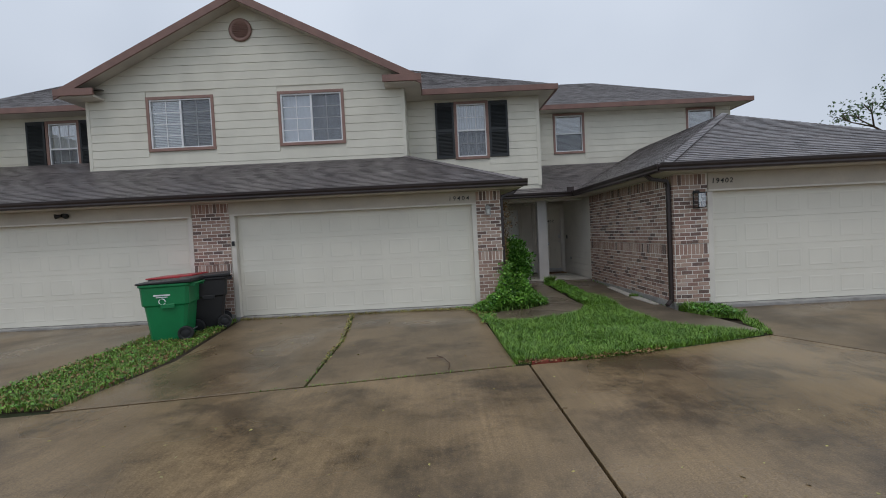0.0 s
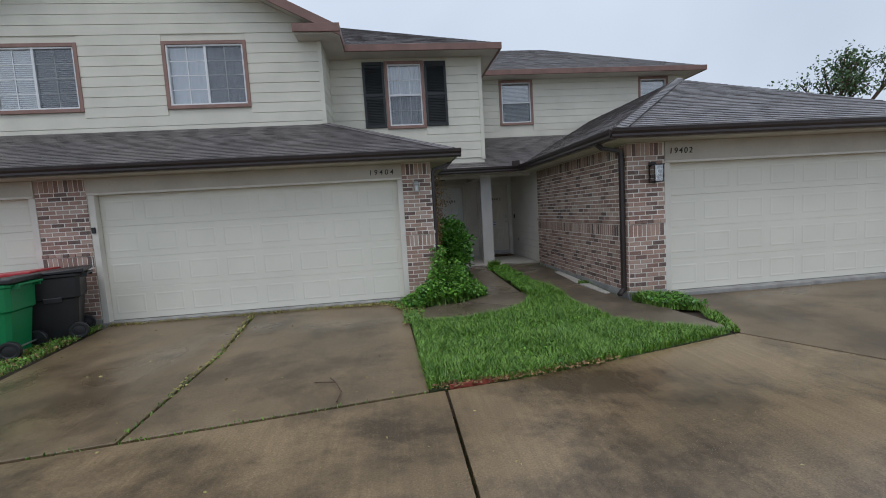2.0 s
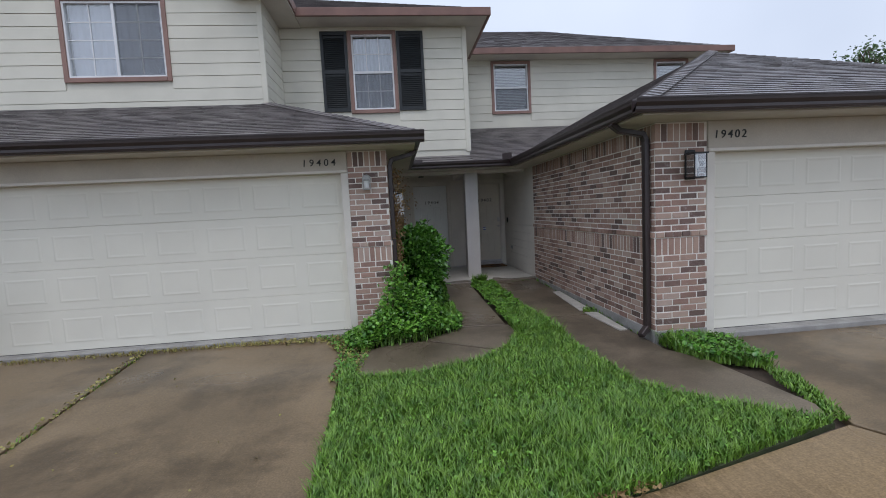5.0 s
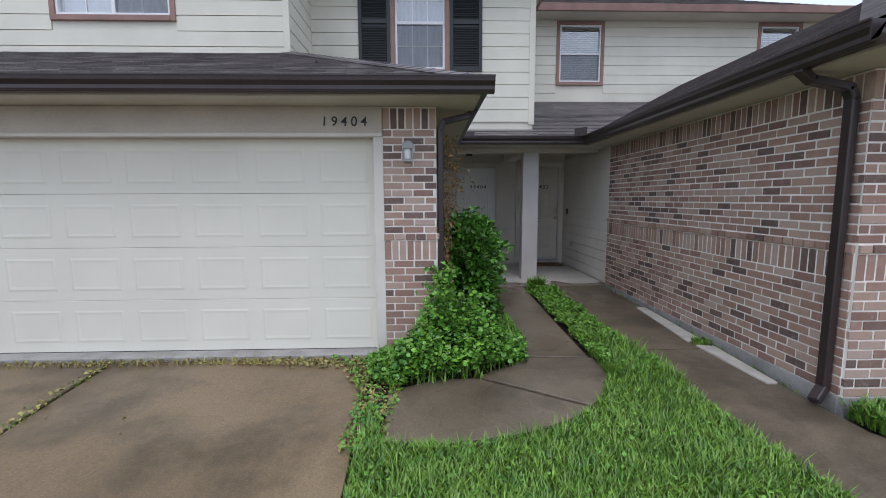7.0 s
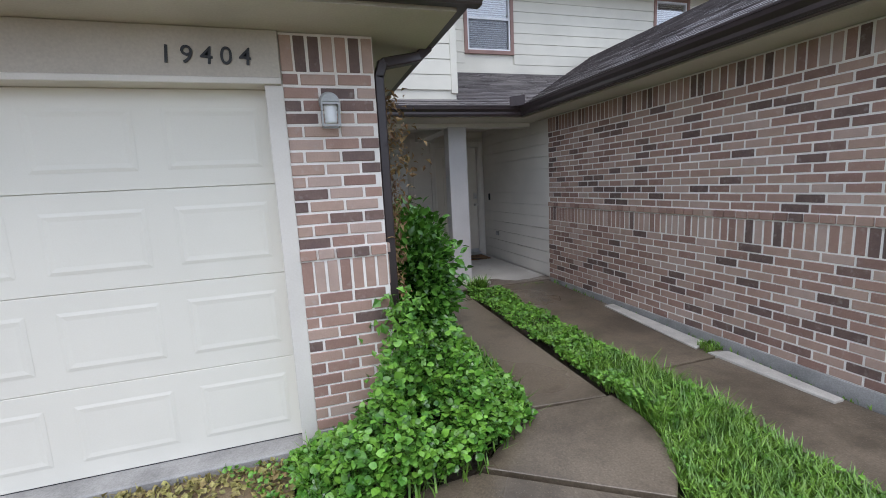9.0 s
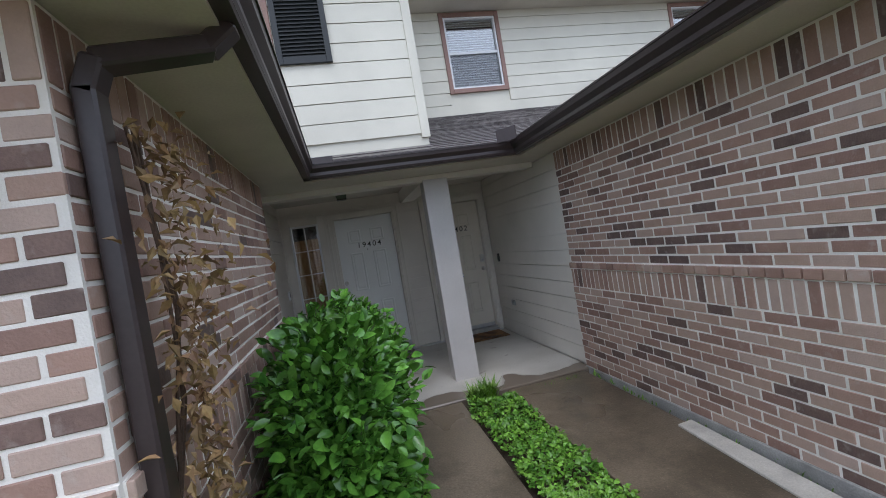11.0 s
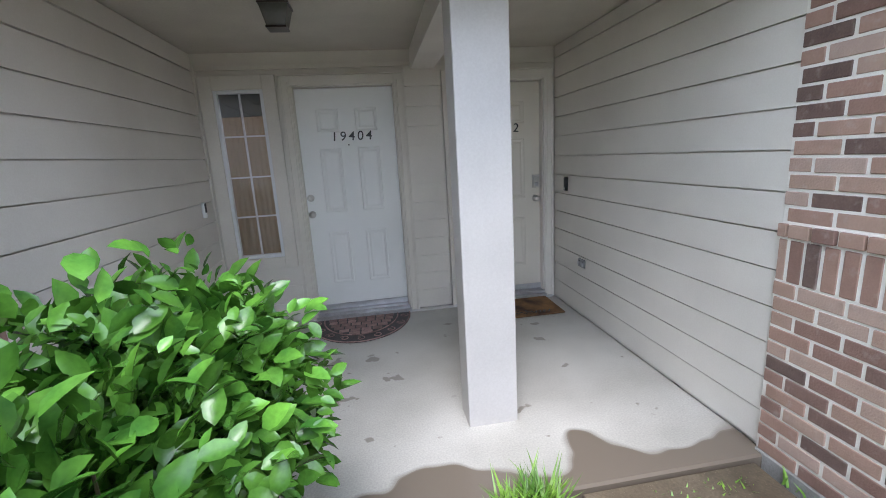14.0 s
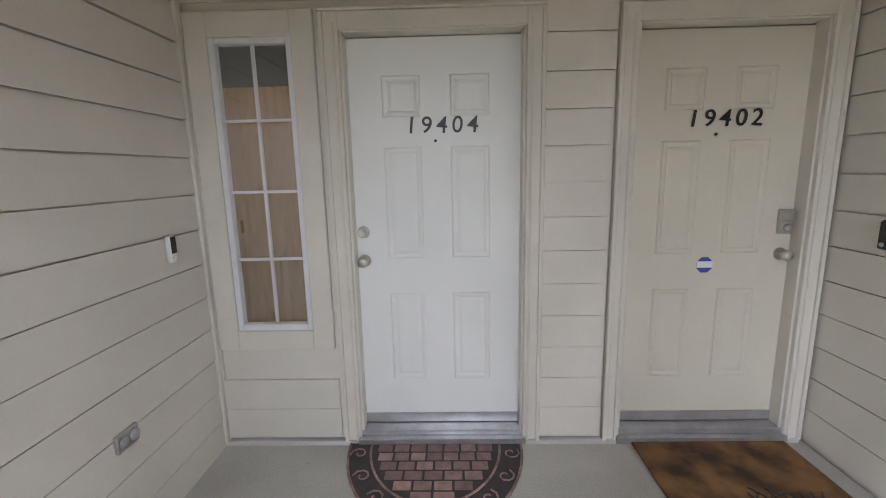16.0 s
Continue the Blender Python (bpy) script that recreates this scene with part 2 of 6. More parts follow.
def porch_concrete():
    """Pale concrete, with a dark rain-wet margin where the roof stops and some damp spots."""
    m = material("porch_concrete", (0.52, 0.505, 0.465), 0.5, 0, 0.12, 1.6, 100, 0.15, (0.40, 0.385, 0.345))
    n, l = m.node_tree.nodes, m.node_tree.links
    b = n["Principled BSDF"]
    old = b.inputs["Base Color"].links[0].from_socket
    geo = n.new("ShaderNodeNewGeometry")
    sep = n.new("ShaderNodeSeparateXYZ")
    l.new(geo.outputs["Position"], sep.inputs[0])
    nz = n.new("ShaderNodeTexNoise")
    nz.inputs["Scale"].default_value = 1.6
    l.new(geo.outputs["Position"], nz.inputs["Vector"])
    ad = n.new("ShaderNodeMath")
    ad.operation = "MULTIPLY_ADD"
    ad.inputs[1].default_value = -0.9
    l.new(nz.outputs[0], ad.inputs[0])
    l.new(sep.outputs[1], ad.inputs[2])
    mr = n.new("ShaderNodeMapRange")
    mr.inputs["From Min"].default_value = 12.0
    mr.inputs["From Max"].default_value = 12.04
    mr.inputs["To Min"].default_value = 1
    mr.inputs["To Max"].default_value = 0
    l.new(ad.outputs[0], mr.inputs["Value"])
    sp = n.new("ShaderNodeTexNoise")
    sp.inputs["Scale"].default_value = 6.5
    sp.inputs["Detail"].default_value = 1
    l.new(geo.outputs["Position"], sp.inputs["Vector"])
    sr = n.new("ShaderNodeMapRange")
    sr.inputs["From Min"].default_value = 0.70
    sr.inputs["From Max"].default_value = 0.73
    sr.inputs["To Max"].default_value = 0.75
    ds = n.new("ShaderNodeVectorMath")            # drips gather by the shrub
    ds.operation = "DISTANCE"
    ds.inputs[1].default_value = (2.0, 13.45, 0.1)
    l.new(geo.outputs["Position"], ds.inputs[0])
    nr = n.new("ShaderNodeMapRange")
    nr.inputs["From Min"].default_value = 0.2
    nr.inputs["From Max"].default_value = 1.0
    nr.inputs["To Min"].default_value = 0.19
    nr.inputs["To Max"].default_value = 0.0
    l.new(ds.outputs["Value"], nr.inputs["Value"])
    sp.inputs["Detail"].default_value = 2.5
    sm = n.new("ShaderNodeMath")
    l.new(sp.outputs[0], sm.inputs[0])
    l.new(nr.outputs[0], sm.inputs[1])
    l.new(sm.outputs[0], sr.inputs["Value"])
    mx = n.new("ShaderNodeMath")
    mx.operation = "MAXIMUM"
    l.new(mr.outputs[0], mx.inputs[0])
    l.new(sr.outputs[0], mx.inputs[1])
    mix = n.new("ShaderNodeMixRGB")
    l.new(mx.outputs[0], mix.inputs[0])
    l.new(old, mix.inputs[1])
    mix.inputs[2].default_value = (0.17, 0.14, 0.11, 1)
    l.new(mix.outputs[0], b.inputs["Base Color"])
    rr = n.new("ShaderNodeMapRange")
    rr.inputs["To Min"].default_value = 0.5
    rr.inputs["To Max"].default_value = 0.2
    l.new(mx.outputs[0], rr.inputs["Value"])
    l.new(rr.outputs[0], b.inputs["Roughness"])
    return m


M_PORCHC = porch_concrete()
M_FOUND = material("foundation_concrete", (0.36, 0.35, 0.33), 0.8, 0, 0.14, 5, 100, 0.3)
M_SPLASH = material("pale_splash_concrete", (0.56, 0.53, 0.47), 0.7, 0, 0.12, 5, 100, 0.3)
M_SOIL = material("soil", (0.085, 0.06, 0.042), 0.9, 0, 0.2, 8, 90, 0.8)
M_TURF = material("turf_soil", (0.06, 0.075, 0.03), 0.95, 0, 0.2, 6, 90, 0.8)
M_GRASS = leaf_material("grass_blade", (0.17, 0.31, 0.04), (0.072, 0.18, 0.022), 0.42)
M_LEAF = leaf_material("shrub_leaf", (0.115, 0.29, 0.036), (0.036, 0.125, 0.02), 0.25)
M_IVY = leaf_material("ivy_leaf", (0.16, 0.35, 0.04), (0.06, 0.19, 0.024), 0.4)
M_CLOVER = leaf_material("ground_cover_leaf", (0.155, 0.33, 0.036), (0.06, 0.18, 0.02), 0.45)
M_DRY = leaf_material("dry_leaf", (0.30, 0.20, 0.08), (0.20, 0.10, 0.05), 0.6)
M_STRAW = leaf_material("withered_grass", (0.34, 0.32, 0.10), (0.22, 0.15, 0.06), 0.6)
M_TWIG = material("twig_bark", (0.12, 0.075, 0.05), 0.85, 0, 0.2, 20, 90, 0.4)
M_TREE = leaf_material("tree_leaf", (0.10, 0.17, 0.06), (0.06, 0.11, 0.04), 0.5)
M_BINGREEN = material("green_bin_plastic", (0.0, 0.20, 0.065), 0.42, 0, 0.06, 4, 120, 0.1)
M_BLACKPL = material("black_plastic", (0.018, 0.018, 0.02), 0.42, 0, 0.1, 5, 120, 0.12)
M_REDPL = material("red_lid_plastic", (0.42, 0.03, 0.035), 0.4, 0, 0.06, 4, 120, 0.05)
M_BLACK = material("black_paint", (0.012, 0.012, 0.012), 0.4, 0, 0.05, 5, 100, 0)
M_NICKEL = material("satin_nickel", (0.62, 0.60, 0.57), 0.28, 1, 0.05, 8, 100, 0.02)
M_ALU = material("threshold_aluminium", (0.55, 0.55, 0.56), 0.35, 0.8, 0.1, 8, 100, 0.05)
M_GREYPL = material("grey_fixture_metal", (0.42, 0.43, 0.42), 0.45, 0.2, 0.1, 8, 100, 0.05)
M_WHITE = material("white_print", (0.82, 0.84, 0.84), 0.5, 0, 0.03, 5, 60, 0)
M_BLUE = material("blue_print", (0.03, 0.07, 0.40), 0.4, 0, 0.03, 5, 60, 0)
M_FROST = material("ribbed_lamp_glass", (0.75, 0.77, 0.76), 0.15, 0, 0.04, 10, 60, 0.05)
M_RUBBER = material("rubber_mat", (0.05, 0.042, 0.042), 0.55, 0, 0.2, 15, 120, 0.3)
M_MATBRICK = material("mat_cobble_print", (0.36, 0.225, 0.205), 0.6, 0, 0.15, 20, 120, 0.3, per_piece=0.35)
M_COIR = material("coir_mat", (0.27, 0.14, 0.055), 0.95, 0, 0.3, 6, 260, 1.0, (0.06, 0.03, 0.018))
M_SEAM = material("joint_filler", (0.03, 0.025, 0.02), 0.85, 0, 0.2, 9, 90, 0.3)
M_VALANCE = material("dark_valance", (0.06, 0.075, 0.08), 0.6)
M_CURTAIN = material("tan_curtain", (0.42, 0.30, 0.17), 0.8, 0, 0.1, 6, 90, 0.2, stretch=(8, 1, 1))


# ---- building helpers ----
class Plane:
    """A wall plane: u along the wall, z up, d outwards from its face."""

    def __init__(self, kind, at):
        self.kind, self.at = kind, at

    def p(self, u, z, d=0.0):
        if self.kind == "front":      # faces -y
            return (u, self.at - d, z)
        if self.kind == "east":       # faces +x
            return (self.at + d, u, z)
        return (self.at - d, u, z)    # "west", faces -x

    def matrix(self, u, z, d=0.0):
        """Local x along u, local y inwards, local z up."""
        o = Vector(self.p(u, z, d))
        ax = Vector((1, 0, 0)) if self.kind == "front" else Vector((0, 1, 0)) if self.kind == "east" else Vector((0, -1, 0))
        ay = Vector((0, 1, 0)) if self.kind == "front" else Vector((-1, 0, 0)) if self.kind == "east" else Vector((1, 0, 0))
        m = Matrix.Identity(4)
        m.col[0][:3], m.col[1][:3], m.col[2][:3], m.col[3][:3] = ax, ay, (0, 0, 1), o
        return m


QUADS = ((0, 1, 3, 2), (4, 6, 7, 5), (0, 4, 5, 1), (2, 3, 7, 6), (0, 2, 6, 4), (1, 5, 7, 3))


def bm_hull(bm, pts):
    """Eight points in binary order as a block."""
    v = [bm.verts.new(p) for p in pts]
    for q in QUADS:
        bm.faces.new([v[i] for i in q])


def bm_box(bm, x0, x1, y0, y1, z0, z1):
    bm_hull(bm, [(x, y, z) for x in (x0, x1) for y in (y0, y1) for z in (z0, z1)])


def bm_pbox(bm, P, u0, u1, z0, z1, d0, d1):
    bm_hull(bm, [P.p(u, z, d) for u in (u0, u1) for z in (z0, z1) for d in (d0, d1)])


def bm_tube(bm, a, b, r0, r1=None, seg=10):
    r1 = r0 if r1 is None else r1
    a, b = Vector(a), Vector(b)
    m = (b - a).to_track_quat("Z", "Y").to_matrix()
    rings = []
    for c, r in ((a, r0), (b, r1)):
        rings.append([bm.verts.new(c + m @ Vector((r * math.cos(k * math.tau / seg), r * math.sin(k * math.tau / seg), 0))) for k in range(seg)])
    for k in range(seg):
        bm.faces.new((rings[0][k], rings[0][(k + 1) % seg], rings[1][(k + 1) % seg], rings[1][k]))
    bm.faces.new(rings[0][::-1])
    bm.faces.new(rings[1])


def bm_lathe(bm, profile, m=Matrix.Identity(4), seg=16):
    """Turn (radius, height) pairs round local z."""
    rings = [[bm.verts.new(m @ Vector((r * math.cos(k * math.tau / seg), r * math.sin(k * math.tau / seg), h))) for k in range(seg)] for r, h in profile]
    for a, b in zip(rings, rings[1:]):
        for k in range(seg):
            bm.faces.new((a[k], a[(k + 1) % seg], b[(k + 1) % seg], b[k]))
    bm.faces.new(rings[0][::-1])
    bm.faces.new(rings[-1])


def bm_prism(bm, poly, z0, z1):
    """A flat outline raised from z0 to z1."""
    lo = [bm.verts.new((x, y, z0)) for x, y in poly]
    hi = [bm.verts.new((x, y, z1)) for x, y in poly]
    n = len(poly)
    bm.faces.new(hi)
    bm.faces.new(lo[::-1])
    for i in range(n):
        bm.faces.new((lo[i], lo[(i + 1) % n], hi[(i + 1) % n], hi[i]))


def bm_slab(bm, pts, thick):
    """A plane polygon of 3D points with thickness downwards."""
    hi = [bm.verts.new(p) for p in pts]
    lo = [bm.verts.new((p[0], p[1], p[2] - thick)) for p in pts]
    n = len(pts)
    bm.faces.new(hi)
    bm.faces.new(lo[::-1])
    for i in range(n):
        bm.faces.new((lo[i], lo[(i + 1) % n], hi[(i + 1) % n], hi[i]))


def mesh_of(bm, mat, bevel=0.0, smooth=False, name="mesh"):
    bmesh.ops.recalc_face_normals(bm, faces=bm.faces)
    if bevel:
        bmesh.ops.bevel(bm, geom=[e for e in bm.edges if e.is_manifold and e.calc_face_angle(0) > 0.5], offset=bevel, segments=1, affect="EDGES", clamp_overlap=True)
    me = bpy.data.meshes.new(name)
    bm.to_mesh(me)
    bm.free()
    me.materials.append(mat)
    if smooth:
        me.polygons.foreach_set("use_smooth", [True] * len(me.polygons))
    return me


def make(name, fill, mat, parent=None, bevel=0.0, smooth=False, at=None):
    """An object whose mesh fill(bm) draws."""
    bm = bmesh.new()
    fill(bm)
    ob = new(name, mesh_of(bm, mat, bevel, smooth, name))
    if parent:
        ob.parent = parent
    if at is not None:
        ob.matrix_basis = at
    return ob


def structure(name, fill, mat, label, bevel=0.0):
    return tagged(make(name, fill, mat, None, bevel), label, kind="structure")


def base(name, m, label, category, group=""):
    ob = new(name)
    ob.empty_display_size = 0.1
    ob.matrix_basis = m
    return tagged(ob, label, category, group)


def cut(u0, u1, z0, z1, holes):
    """The stretches of [u0, u1] left free by the holes that a row from z0 to z1 meets."""
    spans = [(u0, u1)]
    for a, b, c, d in holes:
        if d <= z0 + 0.005 or c >= z1 - 0.005:
            continue
        spans = [s for p, q in spans for s in ((p, min(q, a)), (max(p, b), q)) if s[1] - s[0] > 0.01]
    return spans


def wall(name, P, u0, u1, z0, z1, holes, thick, mat, label):
    """A wall with through openings."""
    zs = sorted({z0, z1, *[h[2] for h in holes], *[h[3] for h in holes]})
    zs = [z for z in zs if z0 <= z <= z1]

    def fill(bm):
        for a, b in zip(zs, zs[1:]):
            for p, q in cut(u0, u1, a, b, holes):
                bm_pbox(bm, P, p, q, a, b, -thick, 0)
    return structure(name, fill, mat, label)


def siding(parent, P, u0, u1, z0, z1, holes, mat, step=0.178, limit=None, seed=1, gap=0.0078):
    """Lapped boards, each an object; limit(z) gives the free stretch at a height (for a gable)."""
    rnd = random.Random(seed)
    z = z0
    while z < z1 - 0.02:
        top = min(z + step, z1)
        a, b = (u0, u1) if limit is None else limit(z, top)
        for p, q in cut(a, b, z, top, holes):
            if q - p < 0.03:
                continue
            lo = rnd.uniform(-0.0015, 0.0015)

            def fill(bm, p=p, q=q, z=z, top=top, lo=lo):
                if limit is None:
                    e = [(p, p), (q, q)]
                else:
                    ta, tb = limit(top, top)
                    e = [(p, max(p, ta) if abs(p - a) < 1e-6 else p), (q, min(q, tb) if abs(q - b) < 1e-6 else q)]
                    if e[1][1] - e[0][1] < 0.02:
                        e = [(p, (p + q) / 2 - 0.01), (q, (p + q) / 2 + 0.01)]
                pts = []
                for s in (0, 1):
                    pts += [P.p(e[s][0], z + lo, 0.001), P.p(e[s][0], z + lo, 0.023), P.p(e[s][1], top - gap, 0.001), P.p(e[s][1], top - gap, 0.017)]
                bm_hull(bm, pts)
            make("siding_board", fill, mat, parent)
        z += step


# ---- plan ----
YG, YW, YM, YR = 9.2, 11.5, 12.7, 15.2      # left garage face, gable face, middle face, right upper face
XL, XR, YRG, YD = 1.39, 4.42, 7.9, 14.80    # passage walls, right garage face, door wall
EAVE = 2.63                                 # gutter top
FRONT, GABLE, MID, RIGHT, RGAR, DOORS = (Plane("front", v) for v in (YG, YW, YM, YR, YRG, YD))
PASS_L, PASS_R = Plane("east", XL), Plane("west", XR)
PORCH_L, PORCH_R = Plane("east", 1.15), Plane("west", 4.438)

ct = M_CURTAIN.node_tree
ct_b = ct.nodes["Principled BSDF"]
ct_t = ct.nodes.new("ShaderNodeBsdfTranslucent")
ct_t.inputs[0].default_value = (0.62, 0.46, 0.28, 1)
ct_m = ct.nodes.new("ShaderNodeMixShader")
ct_m.inputs[0].default_value = 0.3
ct.links.new(ct_b.outputs[0], ct_m.inputs[1])
ct.links.new(ct_t.outputs[0], ct_m.inputs[2])
ct.links.new(ct_m.outputs[0], ct.nodes["Material Output"].inputs[0])

# ---- ground ----
def level(y):
    """The ground falls gently from the garages to the court."""
    return -0.06 + 0.06 * min(1, max(0, (y - 4.8) / 4.0)) + 0.06 * min(1, max(0, (y - 9.0) / 3.0))


structure("ground", lambda bm: bm_box(bm, -400, 400, -400, 400, -0.6, -0.16), M_TURF, "flat grassy ground reaching to the horizon")


def slab(name, poly, mat, label, thick=0.09, lift=0.0, bevel=0.004, parent=None):
    def fill(bm):
        bm_slab(bm, [(x, y, level(y) + lift) for x, y in poly], thick)
    return make(name, fill, mat, parent, bevel) if parent else structure(name, fill, mat, label, bevel)


soil = slab("soil", [(-16, 4.8), (16, 4.8), (16, 9), (16, 20), (-16, 20), (-16, 9)], M_SOIL, "bare dark soil beneath the paving", 0.06, -0.055, 0)
road = slab("road", [(-30, -12), (1.05, -12), (1.05, 5.2), (-4.5, 4.42), (-30, 4.0)], M_ROAD, "wet brown stained concrete court paving", 0.1)
slab("road_slab", [(1.075, -12), (30, -12), (30, 4.6), (5.35, 4.6), (4.62, 5.92), (2.96, 5.52), (1.75, 5.28), (1.075, 5.2)], M_ROAD, "", 0.1, parent=road)
driveway = slab("driveway", [(-4.15, 4.52), (-1.6, 4.88), (-1.6, 6.9), (-1.85, 9.12), (-4.2, 9.12), (-3.85, 6.2)], M_DRIVE, "wet brown concrete driveway in front of a garage")
slab("driveway_slab", [(-1.57, 4.885), (0.9, 5.225), (0.82, 7.3), (0.72, 9.12), (-1.81, 9.12), (-1.57, 6.9)], M_DRIVE, "", parent=driveway)
slab("driveway_slab", [(-30, 4.05), (-5.6, 4.4), (-5.3, 7.8), (-5.2, 9.12), (-30, 9.12)], M_DRIVE, "", parent=driveway)
slab("driveway_slab", [(4.66, 5.93), (5.37, 4.64), (30, 4.64), (30, 7.82), (5.0, 7.82), (4.95, 6.6)], M_DRIVE, "", parent=driveway)


def arc(cx, cy, r, a0, a1, n):
    return [(cx + r * math.cos(radians(a0 + (a1 - a0) * i / n)), cy + r * math.sin(radians(a0 + (a1 - a0) * i / n))) for i in range(n + 1)]


walkway = slab("walkway", [(2.3, 9.06), (2.9, 9.0), (2.93, 12.18), (2.32, 12.18)], M_WALK, "wet concrete garden path to the porch", 0.09, 0.025)
slab("walkway_slab", [(2.28, 9.03), (1.75, 8.6), *arc(1.9, 8.85, 1.05, -50, 8, 8)], M_WALK, "", 0.09, 0.02, parent=walkway)
slab("walkway_slab", [(0.98, 8.35), (1.0, 7.62), (1.5, 7.58), (2.0, 7.68), (2.35, 7.85), (2.55, 8.01), (1.73, 8.56), (1.4, 8.55)], M_WALK, "", 0.09, 0.02, parent=walkway)
slab("walkway_slab", [(3.47, 9.2), (4.33, 9.2), (4.33, 12.18), (3.43, 12.18)], M_WALK, "", 0.09, 0.022, parent=walkway)
slab("walkway_slab", [(3.55, 6.9), (4.0, 6.35), (4.55, 6.0), (4.66, 6.2), (4.55, 7.2), (4.33, 7.6), (4.33, 9.18), (3.5, 9.18), (3.48, 7.9)], M_WALK, "", 0.09, 0.018, parent=walkway)
drain = slab("splash_strip", [(4.235, 10.74), (4.142, 9.37), (4.33, 9.43), (4.365, 10.75)], M_SPLASH, "pale concrete splash strip along the wall", 0.05, 0.036)
slab("splash_piece", [(4.163, 9.27), (4.207, 8.34), (4.30, 8.34), (4.34, 9.22)], M_SPLASH, "", 0.05, 0.036, parent=drain)


def porch_fill(bm):
    bm_prism(bm, [(1.15, 12.2), (4.44, 12.2), (4.44, 14.98), (1.15, 14.98)], -0.05, 0.10)


porch = structure("porch_floor", porch_fill, M_PORCHC, "pale concrete porch slab with damp spots", 0.012)

# ---- garage fronts ----
TOP = 2.485                                   # under the soffit
ll_holes = [(-10.25, -5.2, 0, 2.21), (-4.25, 0.79, 0, 2.21)]
wall_left = wall("wall_garage_left", FRONT, -11.0, 1.27, -0.1, TOP, ll_holes, 0.14, M_FASCIA, "beige garage front with brick piers")
make("header_board", lambda bm: bm_pbox(bm, FRONT, -4.36, 0.875, 2.235, TOP, 0.002, 0.03), M_FASCIA, wall_left, 0.003)
make("header_board", lambda bm: bm_pbox(bm, FRONT, -10.4, -5.145, 2.235, TOP, 0.002, 0.03), M_FASCIA, wall_left, 0.003)
wall_right = wall("wall_garage_right", RGAR, 4.56, 10.6, -0.1, TOP, [(5.1, 9.95, 0, 2.15)], 0.14, M_FASCIA, "beige garage front with brick piers")
make("header_board", lambda bm: bm_pbox(bm, RGAR, 5.04, 10.0, 2.18, TOP, 0.002, 0.03), M_FASCIA, wall_right, 0.003)


def garage_trim(parent, P, u0, u1, top):
    for a, b in ((u0 - 0.085, u0), (u1, u1 + 0.085)):
        make("jamb_trim", lambda bm: bm_pbox(bm, P, a - 0.006, b + 0.006, 0.0, top, -0.098, 0.022), M_TRIM, parent, 0.004)
    make("head_trim", lambda bm: bm_pbox(bm, P, u0 - 0.085, u1 + 0.085, top, top + 0.035, -0.13, 0.045), M_TRIM, parent, 0.004)


garage_trim(wall_left, FRONT, -4.25, 0.79, 2.20)
garage_trim(wall_left, FRONT, -10.25, -5.23, 2.20)
garage_trim(wall_right, RGAR, 5.12, 9.95, 2.145)


def garage_door(P, u0, u1, top, label):
    """Four hinged sections, each pressed with a row of long panels."""
    door = base("garage_door", P.matrix(u0, 0.05, -0.1), label, "garage door", "garage doors")
    w, h = u1 - u0, (top - 0.05) / 4
    cw = w / 8

    def section(bm):
        bm_box(bm, 0.004, w - 0.004, 0, 0.04, 0.0012, h - 0.0012)

    def panel(bm):
        pw, ph = cw * 0.78, h * 0.62
        o = [bm.verts.new((s * pw / 2, -0.001, t * ph / 2)) for s, t in ((-1, -1), (1, -1), (1, 1), (-1, 1))]
        i1 = [bm.verts.new((s * (pw / 2 - 0.02), -0.0045, t * (ph / 2 - 0.02))) for s, t in ((-1, -1), (1, -1), (1, 1), (-1, 1))]
        i2 = [bm.verts.new((s * (pw / 2 - 0.045), -0.002, t * (ph / 2 - 0.045))) for s, t in ((-1, -1), (1, -1), (1, 1), (-1, 1))]
        for a, b in ((o, i1), (i1, i2)):
            for k in range(4):
                bm.faces.new((a[k], a[(k + 1) % 4], b[(k + 1) % 4], b[k]))
        bm.faces.new(i2)
    bm = bmesh.new()
    section(bm)
    sec = mesh_of(bm, M_GARAGE, 0.003, name="section")
    bm = bmesh.new()
    panel(bm)
    pan = mesh_of(bm, M_GARAGE, 0, name="panel")
    for r in range(4):
        s = new("section", sec)
        s.parent = door
        s.location = (0, 0, r * h)
        for c in range(8):
            k = new("panel", pan)
            k.parent = s
            k.location = ((c + 0.5) * cw, 0, h / 2)
    seal = make("bottom_seal", lambda b: bm_box(b, 0, w, 0.005, 0.035, -0.03, 0.002), M_BLACKPL, door)
    return door


garage_door(FRONT, -4.25, 0.79, 2.20, "closed cream panelled garage door with pressed panels")
garage_door(FRONT, -10.25, -5.23, 2.20, "closed cream panelled garage door with pressed panels")
garage_door(RGAR, 5.12, 9.95, 2.145, "closed cream panelled garage door with pressed panels")
for P, a, b in ((FRONT, -4.36, 0.875), (FRONT, -10.35, -5.15), (RGAR, 5.04, 10.0)):
    structure("garage_sill", lambda bm: bm_pbox(bm, P, a, b, -0.08, 0.045, -0.3, 0.07), M_FOUND, "rough concrete sill under the garage door", 0.01)

